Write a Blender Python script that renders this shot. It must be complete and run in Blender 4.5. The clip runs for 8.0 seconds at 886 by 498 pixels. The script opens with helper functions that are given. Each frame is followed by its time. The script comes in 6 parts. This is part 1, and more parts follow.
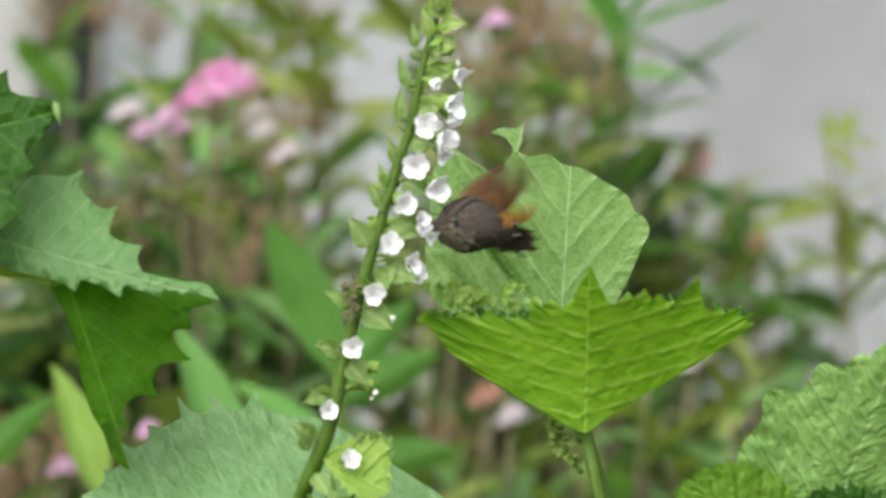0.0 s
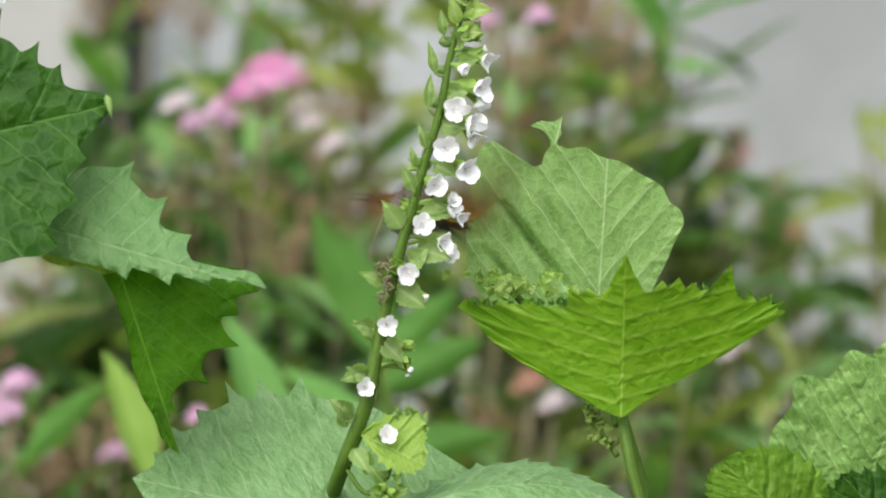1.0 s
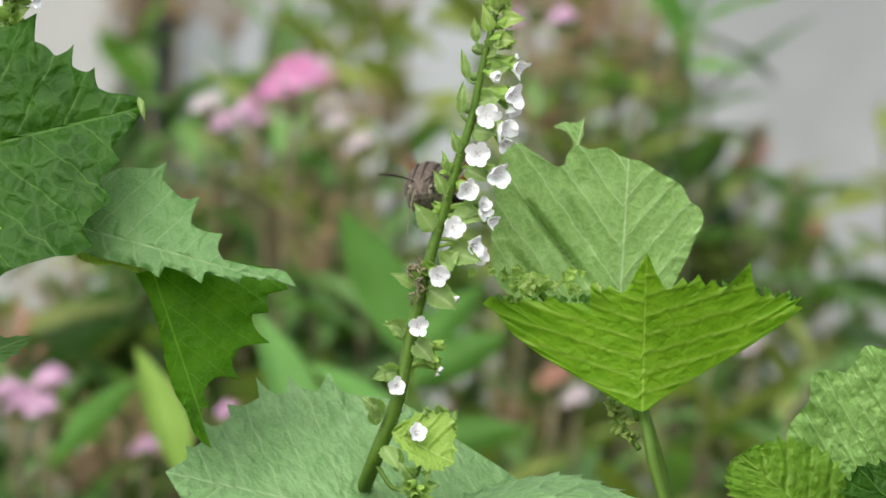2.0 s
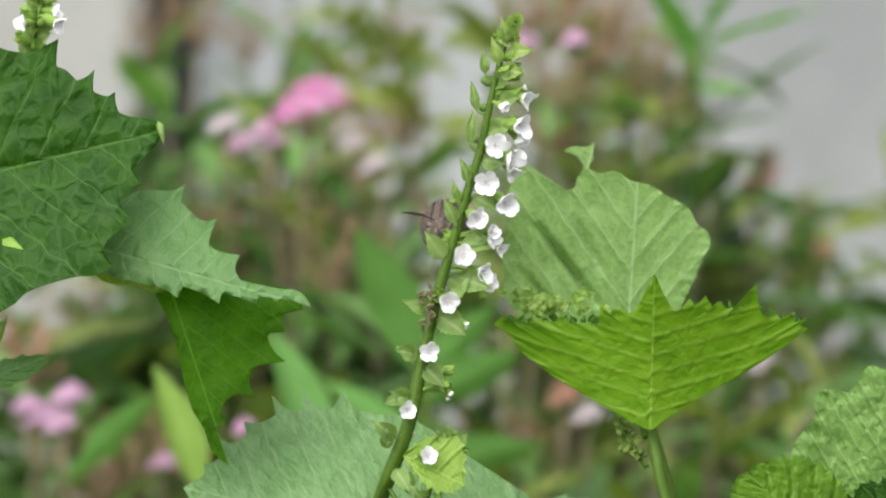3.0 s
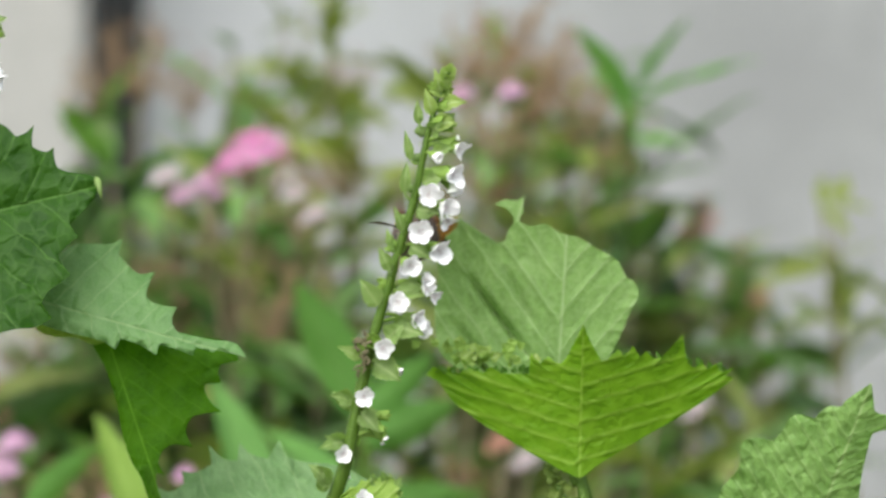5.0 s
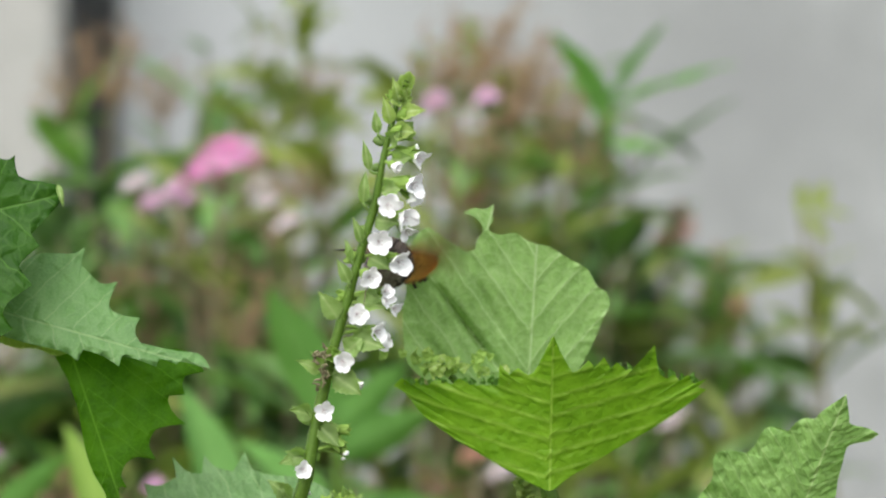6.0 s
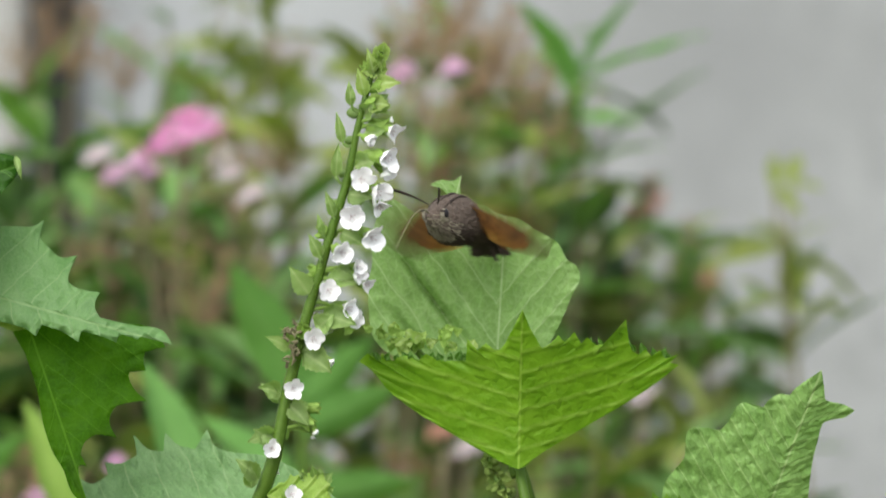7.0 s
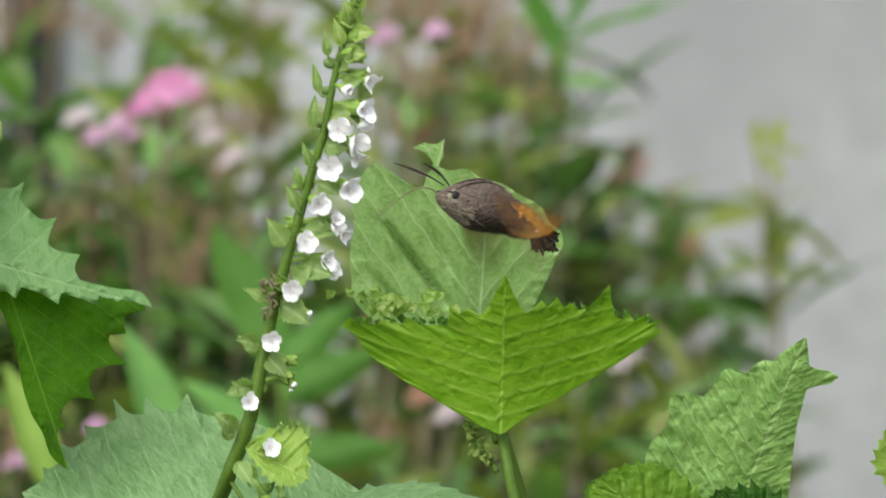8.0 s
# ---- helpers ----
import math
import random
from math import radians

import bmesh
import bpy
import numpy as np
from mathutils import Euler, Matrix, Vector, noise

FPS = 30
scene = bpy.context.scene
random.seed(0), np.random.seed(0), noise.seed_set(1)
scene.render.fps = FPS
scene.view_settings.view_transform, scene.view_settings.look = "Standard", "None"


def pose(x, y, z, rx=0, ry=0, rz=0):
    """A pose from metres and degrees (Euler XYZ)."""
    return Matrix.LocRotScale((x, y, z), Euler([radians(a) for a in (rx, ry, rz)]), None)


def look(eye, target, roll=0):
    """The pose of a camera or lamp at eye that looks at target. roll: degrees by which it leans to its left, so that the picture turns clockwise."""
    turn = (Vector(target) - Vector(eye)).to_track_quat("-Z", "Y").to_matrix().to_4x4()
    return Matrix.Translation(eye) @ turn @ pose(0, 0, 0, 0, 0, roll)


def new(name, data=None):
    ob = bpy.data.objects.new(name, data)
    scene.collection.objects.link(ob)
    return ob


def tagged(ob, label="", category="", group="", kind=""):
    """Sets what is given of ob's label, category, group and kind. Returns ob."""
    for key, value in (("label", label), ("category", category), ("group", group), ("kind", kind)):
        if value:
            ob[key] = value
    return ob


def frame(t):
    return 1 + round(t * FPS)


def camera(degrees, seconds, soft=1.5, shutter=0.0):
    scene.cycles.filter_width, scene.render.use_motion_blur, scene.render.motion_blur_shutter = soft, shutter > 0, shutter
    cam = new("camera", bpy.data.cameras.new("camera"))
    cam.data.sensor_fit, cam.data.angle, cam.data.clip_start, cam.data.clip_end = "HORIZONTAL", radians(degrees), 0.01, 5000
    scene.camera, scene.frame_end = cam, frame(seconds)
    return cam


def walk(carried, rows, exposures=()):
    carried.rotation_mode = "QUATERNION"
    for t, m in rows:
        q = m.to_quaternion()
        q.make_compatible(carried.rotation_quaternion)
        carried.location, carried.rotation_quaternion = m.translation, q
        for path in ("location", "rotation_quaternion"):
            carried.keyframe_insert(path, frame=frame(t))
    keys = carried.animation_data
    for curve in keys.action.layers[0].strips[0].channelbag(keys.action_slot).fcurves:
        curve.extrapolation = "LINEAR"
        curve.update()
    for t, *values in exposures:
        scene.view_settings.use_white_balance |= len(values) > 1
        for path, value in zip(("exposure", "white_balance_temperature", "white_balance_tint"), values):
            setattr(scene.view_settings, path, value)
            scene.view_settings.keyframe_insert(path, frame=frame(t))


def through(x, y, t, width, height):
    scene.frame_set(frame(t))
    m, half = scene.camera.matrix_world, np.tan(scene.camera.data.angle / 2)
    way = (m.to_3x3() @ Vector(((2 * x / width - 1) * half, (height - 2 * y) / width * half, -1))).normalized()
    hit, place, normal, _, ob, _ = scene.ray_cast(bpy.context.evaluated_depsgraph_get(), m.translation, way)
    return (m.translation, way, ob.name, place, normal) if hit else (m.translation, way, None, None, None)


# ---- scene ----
# Camera: a long lens, hand-held, 2.4 to 2.6 m from a flowering perilla spike.
cam = camera(5.0, 8.0, soft=1.6, shutter=0.9)
cam.data.dof.use_dof = True
cam.data.dof.focus_distance = 2.49
cam.data.dof.aperture_fstop = 26.0

CAMERA_ROWS = [  # seconds, x, y, z, yaw, pitch, roll
    (0.0, -0.0045, -2.3645, 0.7963, -0.472, -0.073, 0.092),
    (0.5, -0.0037, -2.3951, 0.7966, -0.347, -0.096, -0.008),
    (1.0, -0.0024, -2.4367, 0.7963, -0.182, -0.129, 0.177),
    (1.5, -0.0026, -2.4646, 0.7969, -0.070, -0.177, 0.012),
    (3.0, -0.0016, -2.5500, 0.7992, 0.054, -0.077, 0.190),
    (3.5, 0.0000, -2.5650, 0.8000, 0.000, 0.000, -0.000),
    (4.0, 0.0026, -2.5910, 0.8001, -0.051, 0.085, -0.117),
    (4.5, 0.0022, -2.6024, 0.8003, -0.154, 0.150, 0.019),
    (6.0, 0.0105, -2.5573, 0.8035, -0.243, 0.179, 0.048),
    (6.5, 0.0106, -2.5163, 0.8018, -0.309, 0.182, -0.172),
    (7.0, 0.0109, -2.5021, 0.8030, -0.429, 0.040, 0.006),
    (7.5, 0.0103, -2.4942, 0.8019, -0.501, -0.036, -0.086),
    (8.0, 0.0103, -2.4864, 0.8028, -0.544, -0.160, 0.275),
]


def gaze(x, y, z, yaw, pitch, roll):
    a, b = radians(yaw), radians(pitch)
    ahead = Vector((-math.sin(a) * math.cos(b), math.cos(a) * math.cos(b), math.sin(b)))
    eye = Vector((x, y, z))
    return look(eye, eye + ahead, roll)


walk(cam, [(r[0], gaze(*r[1:])) for r in CAMERA_ROWS],
     exposures=((0.0, 0.79), (1.5, 0.76), (3.0, 0.74), (4.5, 0.74), (6.5, 0.70), (8.0, 0.68)))

# Daylight: a bright overcast sky.
world = bpy.data.worlds.new("sky")
scene.world = world
world.use_nodes = True
wn = world.node_tree.nodes
sky = wn.new("ShaderNodeTexSky")
sky.sky_type = "NISHITA"
sky.sun_disc = False
sky.sun_elevation = radians(47)
sky.sun_rotation = radians(205)
sky.air_density, sky.dust_density, sky.ozone_density = 1.0, 2.0, 1.0
wn["Background"].inputs["Strength"].default_value = 0.165
cloud = wn.new("ShaderNodeHueSaturation")
cloud.inputs["Saturation"].default_value = 0.35
world.node_tree.links.new(sky.outputs["Color"], cloud.inputs["Color"])
world.node_tree.links.new(cloud.outputs["Color"], wn["Background"].inputs["Color"])
sun = new("sun", bpy.data.lights.new("sun", "SUN"))
sun.data.energy = 2.3
sun.data.angle = radians(60)
sun.data.color = (1.0, 0.97, 0.93)
sun.matrix_basis = look((-1.6, -3.6, 5.0), (0.0, 0.0, 0.8))


# ---------------------------------------------------------------- materials
def V(x, y, z):
    """Millimetres to metres."""
    return Vector((x / 1000, y / 1000, z / 1000))


def nodes_of(name):
    m = bpy.data.materials.new(name)
    m.use_nodes = True
    nt = m.node_tree
    return m, nt, nt.nodes, nt.links, nt.nodes["Principled BSDF"]


def mix_rgb(nt, fac, a, b, blend="MIX"):
    n = nt.nodes.new("ShaderNodeMix")
    n.data_type, n.blend_type = "RGBA", blend
    for key, value in ((0, fac), (6, a), (7, b)):
        if hasattr(value, "is_output"):
            nt.links.new(value, n.inputs[key])
        elif key == 0:
            n.inputs[key].default_value = value
        else:
            n.inputs[key].default_value = (*value, 1)
    return n.outputs[2]


def noise_node(nt, scale, detail=3, coords="Object"):
    t = nt.nodes.new("ShaderNodeTexCoord")
    n = nt.nodes.new("ShaderNodeTexNoise")
    n.inputs["Scale"].default_value, n.inputs["Detail"].default_value = scale, detail
    nt.links.new(t.outputs[coords], n.inputs["Vector"])
    return n.outputs["Fac"]


def ramp(nt, fac, lo, hi):
    r = nt.nodes.new("ShaderNodeMapRange")
    r.inputs["From Min"].default_value, r.inputs["From Max"].default_value = lo, hi
    nt.links.new(fac, r.inputs["Value"])
    return r.outputs["Result"]


def leafy(name, dark, light, vein, rough=0.5, through=0.35, glow=(1.1, 1.35, 0.5), cells=420, bump=0.35, spec=0.28, spread=0.12):
    """Leaf tissue: blotches at two scales, paler veins, a fine net of veinlets, light passing through."""
    m, nt, nodes, links, bsdf = nodes_of(name)
    broad = ramp(nt, noise_node(nt, 55), 0.35, 0.65)
    fine = ramp(nt, noise_node(nt, 420, 4), 0.3, 0.7)
    col = mix_rgb(nt, broad, dark, light)
    col = mix_rgb(nt, fine, col, light)
    info = nodes.new("ShaderNodeObjectInfo")
    hsv = nodes.new("ShaderNodeHueSaturation")
    val = nodes.new("ShaderNodeMapRange")
    val.inputs["To Min"].default_value, val.inputs["To Max"].default_value = 1 - spread, 1 + spread
    links.new(info.outputs["Random"], val.inputs["Value"])
    links.new(val.outputs["Result"], hsv.inputs["Value"])
    links.new(col, hsv.inputs["Color"])
    col = hsv.outputs["Color"]
    att = nodes.new("ShaderNodeAttribute")
    att.attribute_name = "vein"
    col = mix_rgb(nt, att.outputs["Fac"], col, vein)
    links.new(col, bsdf.inputs["Base Color"])
    bsdf.inputs["Roughness"].default_value = rough
    bsdf.inputs["Specular IOR Level"].default_value = spec
    tc = nodes.new("ShaderNodeTexCoord")
    grain = nodes.new("ShaderNodeTexNoise")
    grain.inputs["Scale"].default_value, grain.inputs["Detail"].default_value = cells, 4
    links.new(tc.outputs["Object"], grain.inputs["Vector"])
    net = ramp(nt, grain.outputs["Fac"], 0.25, 0.75)
    bp = nodes.new("ShaderNodeBump")
    bp.inputs["Strength"].default_value, bp.inputs["Distance"].default_value = bump, 0.0006
    links.new(net, bp.inputs["Height"])
    links.new(bp.outputs["Normal"], bsdf.inputs["Normal"])
    tr = nodes.new("ShaderNodeBsdfTranslucent")
    warm = mix_rgb(nt, 1.0, col, glow, "MULTIPLY")
    links.new(warm, tr.inputs["Color"])
    mx = nodes.new("ShaderNodeMixShader")
    mx.inputs["Fac"].default_value = through
    links.new(bsdf.outputs["BSDF"], mx.inputs[1])
    links.new(tr.outputs["BSDF"], mx.inputs[2])
    links.new(mx.outputs["Shader"], nodes["Material Output"].inputs["Surface"])
    return m


def tissue(name, dark, light, vein, rough=0.5, through=0.3, glow=(1.1, 1.35, 0.5), bump=0.6, spec=0.28, net=0.3, streak=0.0, cell=3.4, fleck=0.35, dapple=0.35, thin=0.05):
    """A broad toothed leaf, drawn from its own place (mm along, mm across, side veins counted): midrib, side veins that branch off it,
    a net of veinlets, tissue that swells between them, streaks, and light passing through."""
    m, nt, nodes, links, bsdf = nodes_of(name)

    def link(value, socket):
        if hasattr(value, "is_output"):
            links.new(value, socket)
        else:
            socket.default_value = value

    def calc(op, a, b=0.0):
        n = nodes.new("ShaderNodeMath")
        n.operation = op
        link(a, n.inputs[0])
        link(b, n.inputs[1])
        return n.outputs[0]

    def fall(value, lo, hi, at_lo, at_hi):
        n = nodes.new("ShaderNodeMapRange")
        n.interpolation_type = "SMOOTHSTEP"
        links.new(value, n.inputs["Value"])
        for key, v in (("From Min", lo), ("From Max", hi), ("To Min", at_lo), ("To Max", at_hi)):
            n.inputs[key].default_value = v
        return n.outputs["Result"]

    def vector(x, y, z=0.0):
        n = nodes.new("ShaderNodeCombineXYZ")
        for k, v in enumerate((x, y, z)):
            link(v, n.inputs[k])
        return n.outputs[0]

    def cloudy(at, scale, detail=3):
        n = nodes.new("ShaderNodeTexNoise")
        n.inputs["Scale"].default_value, n.inputs["Detail"].default_value = scale, detail
        links.new(at, n.inputs["Vector"])
        return n.outputs["Fac"]

    att = nodes.new("ShaderNodeAttribute")
    att.attribute_name = "place"
    sep = nodes.new("ShaderNodeSeparateXYZ")
    links.new(att.outputs["Vector"], sep.inputs[0])
    x, y, count = sep.outputs
    flat = vector(x, y)
    drift = calc("MULTIPLY", calc("SUBTRACT", cloudy(flat, 0.16, 2), 0.5), 0.3)
    ping = calc("PINGPONG", calc("ADD", count, drift), 0.5)
    side = fall(ping, 0.15 * thin, thin, 0.75, 0.0)
    mid = fall(calc("ABSOLUTE", y), 0.12, 0.42, 1.0, 0.0)
    vor = nodes.new("ShaderNodeTexVoronoi")
    vor.feature = "DISTANCE_TO_EDGE"
    vor.inputs["Scale"].default_value = 1 / cell
    wob = nodes.new("ShaderNodeVectorMath")
    wob.operation = "ADD"
    links.new(flat, wob.inputs[0])
    links.new(vector(calc("MULTIPLY", cloudy(flat, 0.5), 2.5), calc("MULTIPLY", cloudy(vector(y, x), 0.5), 2.5)), wob.inputs[1])
    links.new(wob.outputs[0], vor.inputs["Vector"])
    edge = vor.outputs["Distance"]
    veins = calc("MAXIMUM", calc("MAXIMUM", mid, side), fall(edge, 0.01, 0.09, net, 0.0))
    run = cloudy(vector(calc("MULTIPLY", count, 3.6), calc("MULTIPLY", y, 0.42), calc("MULTIPLY", x, 0.12)), 0.8, 1.5)
    run = fall(run, 0.33, 0.67, 0.0, 1.0)
    grain = cloudy(flat, 1.7, 4)
    height = calc("ADD", calc("MULTIPLY", fall(edge, 0.0, 0.42, 0.0, 1.0), 0.5), calc("MULTIPLY", fall(ping, 0.0, 0.3, 0.0, 1.0), 0.6))
    height = calc("ADD", height, calc("MULTIPLY", grain, 0.14))
    height = calc("ADD", height, calc("MULTIPLY", run, streak))
    bp = nodes.new("ShaderNodeBump")
    bp.inputs["Strength"].default_value, bp.inputs["Distance"].default_value = bump, 0.0009
    links.new(height, bp.inputs["Height"])
    links.new(bp.outputs["Normal"], bsdf.inputs["Normal"])
    col = mix_rgb(nt, fall(cloudy(flat, 0.11, 3), 0.35, 0.65, 0.0, 1.0), dark, light)
    col = mix_rgb(nt, calc("MULTIPLY", fall(grain, 0.35, 0.7, 0.0, 1.0), dapple), col, tuple(min(1.0, 1.35 * c) for c in light))
    if streak:
        col = mix_rgb(nt, calc("MULTIPLY", run, fleck), col, tuple(0.62 * c for c in dark))
    col = mix_rgb(nt, veins, col, vein)
    links.new(col, bsdf.inputs["Base Color"])
    bsdf.inputs["Roughness"].default_value = rough
    bsdf.inputs["Specular IOR Level"].default_value = spec
    tr = nodes.new("ShaderNodeBsdfTranslucent")
    links.new(mix_rgb(nt, 1.0, col, glow, "MULTIPLY"), tr.inputs["Color"])
    mx = nodes.new("ShaderNodeMixShader")
    mx.inputs["Fac"].default_value = through
    links.new(bsdf.outputs["BSDF"], mx.inputs[1])
    links.new(tr.outputs["BSDF"], mx.inputs[2])
    links.new(mx.outputs["Shader"], nodes["Material Output"].inputs["Surface"])
    return m


def plain(name, a, b, rough=0.6, scale=300, through=0.0, bump=0.2, depth=0.0004, metal=0.0, spec=0.4):
    m, nt, nodes, links, bsdf = nodes_of(name)
    f = ramp(nt, noise_node(nt, scale, 4), 0.3, 0.7)
    f2 = ramp(nt, noise_node(nt, scale / 7, 3), 0.3, 0.7)
    half = tuple((p + q) / 2 for p, q in zip(a, b))
    col = mix_rgb(nt, f, a, b)
    col = mix_rgb(nt, f2, col, half)
    links.new(col, bsdf.inputs["Base Color"])
    bsdf.inputs["Roughness"].default_value, bsdf.inputs["Metallic"].default_value = rough, metal
    bsdf.inputs["Specular IOR Level"].default_value = spec
    bp = nodes.new("ShaderNodeBump")
    bp.inputs["Strength"].default_value, bp.inputs["Distance"].default_value = bump, depth
    links.new(f, bp.inputs["Height"])
    links.new(bp.outputs["Normal"], bsdf.inputs["Normal"])
    if through:
        tr = nodes.new("ShaderNodeBsdfTranslucent")
        links.new(col, tr.inputs["Color"])
        mx = nodes.new("ShaderNodeMixShader")
        mx.inputs["Fac"].default_value = through
        links.new(bsdf.outputs["BSDF"], mx.inputs[1])
        links.new(tr.outputs["BSDF"], mx.inputs[2])
        links.new(mx.outputs["Shader"], nodes["Material Output"].inputs["Surface"])
    return m


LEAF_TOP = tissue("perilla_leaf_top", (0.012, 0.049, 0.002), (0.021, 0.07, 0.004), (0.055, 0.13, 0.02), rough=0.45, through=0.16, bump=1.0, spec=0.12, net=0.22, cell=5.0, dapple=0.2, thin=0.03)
# Sky sheen is put into the pale colours of the next two leaves.
LEAF_PALE = tissue("perilla_leaf_sheen_tint", (0.085, 0.19, 0.052), (0.118, 0.235, 0.074), (0.175, 0.29, 0.115), rough=0.45, through=0.34, bump=0.8, net=0.15, cell=4.0)
LEAF_SKYLIT = tissue("perilla_leaf_skylit", (0.115, 0.23, 0.075), (0.157, 0.28, 0.11), (0.205, 0.32, 0.14), rough=0.5, through=0.22, bump=0.7, net=0.1, streak=0.7, fleck=0.3)
LEAF_UNDER = tissue("perilla_leaf_underside", (0.17, 0.3, 0.082), (0.205, 0.34, 0.105), (0.32, 0.44, 0.21), rough=0.6, through=0.3, bump=0.28, net=0.3, cell=2.4, streak=0.4, fleck=0.3)
# Light through the upturned leaf is put into this brighter yellow-green.
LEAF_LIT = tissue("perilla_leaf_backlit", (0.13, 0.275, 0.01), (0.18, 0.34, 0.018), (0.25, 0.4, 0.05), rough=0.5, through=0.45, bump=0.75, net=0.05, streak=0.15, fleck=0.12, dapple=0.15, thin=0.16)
LEAF_MOSS = tissue("perilla_leaf_moss", (0.085, 0.19, 0.01), (0.125, 0.25, 0.018), (0.18, 0.31, 0.04), rough=0.5, through=0.35, bump=0.7, net=0.08, streak=0.3, fleck=0.25, thin=0.1)
LEAF_LIME = tissue("perilla_leaf_lime", (0.2, 0.32, 0.04), (0.26, 0.38, 0.075), (0.34, 0.45, 0.13), rough=0.55, through=0.45, bump=0.5, net=0.1, thin=0.08)
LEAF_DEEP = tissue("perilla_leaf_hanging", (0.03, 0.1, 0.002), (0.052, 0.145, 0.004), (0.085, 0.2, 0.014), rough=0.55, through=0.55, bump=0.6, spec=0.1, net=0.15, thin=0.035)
LEAF_FRESH = tissue("perilla_leaf_fresh", (0.15, 0.29, 0.065), (0.21, 0.36, 0.1), (0.29, 0.42, 0.16), rough=0.5, through=0.3, bump=0.75, net=0.1, streak=0.5, fleck=0.4)
BRACT = leafy("bract_green", (0.18, 0.285, 0.075), (0.25, 0.36, 0.12), (0.33, 0.43, 0.18), rough=0.55, through=0.45, cells=900)
TENDER = leafy("bract_tender", (0.27, 0.38, 0.085), (0.35, 0.46, 0.14), (0.43, 0.52, 0.24), rough=0.6, through=0.5, cells=900)
LEAF_TOOTH = leafy("leaf_tooth_green", (0.065, 0.165, 0.02), (0.11, 0.235, 0.035), (0.14, 0.27, 0.06), through=0.3, cells=900)
STEM = plain("stem_green", (0.048, 0.102, 0.008), (0.077, 0.14, 0.014), rough=0.55, scale=600, spec=0.25)
CALYX = plain("calyx_green", (0.205, 0.353, 0.0492), (0.295, 0.443, 0.0984), rough=0.6, scale=900, through=0.3)
PETAL = plain("petal_white", (0.93, 0.935, 0.93), (0.95, 0.955, 0.95), rough=0.6, scale=900, through=0.28)
STAMEN = plain("stamen_pale", (0.62, 0.55, 0.58), (0.74, 0.7, 0.66), rough=0.6, scale=900)
BUD = plain("bud_green", (0.13, 0.2, 0.03), (0.2, 0.28, 0.06), rough=0.7, scale=900, through=0.25)
WITHERED = plain("withered_brown", (0.1, 0.095, 0.045), (0.19, 0.17, 0.09), rough=0.8, scale=900)
SHRUB = [
    leafy("shrub_leaf_mid", (0.088, 0.178, 0.048), (0.135, 0.245, 0.075), (0.127, 0.254, 0.0635), through=0.35, spread=0.4),
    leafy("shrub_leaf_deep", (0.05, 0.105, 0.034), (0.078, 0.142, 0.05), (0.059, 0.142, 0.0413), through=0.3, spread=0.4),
    leafy("shrub_leaf_olive", (0.134, 0.183, 0.0423), (0.198, 0.24, 0.0635), (0.225, 0.269, 0.0847), through=0.35, spread=0.35),
]
SHRUB_LIME = leafy("shrub_leaf_lime", (0.142, 0.195, 0.0354), (0.195, 0.236, 0.0531), (0.212, 0.26, 0.0768), through=0.35)
SHRUB_VIVID = leafy("shrub_leaf_vivid", (0.098, 0.235, 0.052), (0.135, 0.3, 0.072), (0.16, 0.33, 0.09), through=0.35)
SHRUB_BRIGHT = leafy("shrub_leaf_bright", (0.2, 0.34, 0.05), (0.26, 0.41, 0.08), (0.3, 0.45, 0.1), through=0.4)
TWIG = plain("twig_brown", (0.1, 0.09, 0.045), (0.17, 0.15, 0.08), rough=0.8, scale=300)
SEED = plain("seed_head_brown", (0.15, 0.095, 0.048), (0.25, 0.17, 0.09), rough=0.85, scale=500)
PINK = plain("petal_pink", (0.68, 0.17, 0.47), (0.8, 0.32, 0.6), rough=0.6, scale=500, through=0.3)
PINK_PALE = plain("petal_pale_pink", (0.58, 0.33, 0.49), (0.68, 0.48, 0.61), rough=0.6, scale=500, through=0.3)
BLUSH_GAP = plain("petal_blush_gap", (0.56, 0.47, 0.48), (0.68, 0.62, 0.62), rough=0.6, scale=500, through=0.3)
RUSSET = plain("seed_head_russet", (0.274, 0.122, 0.0792), (0.36, 0.202, 0.144), rough=0.8, scale=500)
MOTH_FUR = plain("moth_fur_brown", (0.068, 0.05, 0.038), (0.135, 0.104, 0.08), rough=0.85, scale=900, bump=0.8, depth=0.0006)
MOTH_BELLY = plain("moth_fur_pale", (0.19, 0.17, 0.12), (0.27, 0.245, 0.175), rough=0.85, scale=900, bump=0.6, depth=0.0006)
MOTH_DARK = plain("moth_fur_dark", (0.026, 0.018, 0.013), (0.058, 0.04, 0.03), rough=0.85, scale=900, bump=0.8, depth=0.0006)
MOTH_EYE = plain("moth_eye", (0.008, 0.007, 0.007), (0.015, 0.012, 0.012), rough=0.55, scale=900, bump=0.0)
MOTH_SPOT = plain("moth_orange_spot", (0.62, 0.26, 0.03), (0.75, 0.36, 0.05), rough=0.8, scale=900)


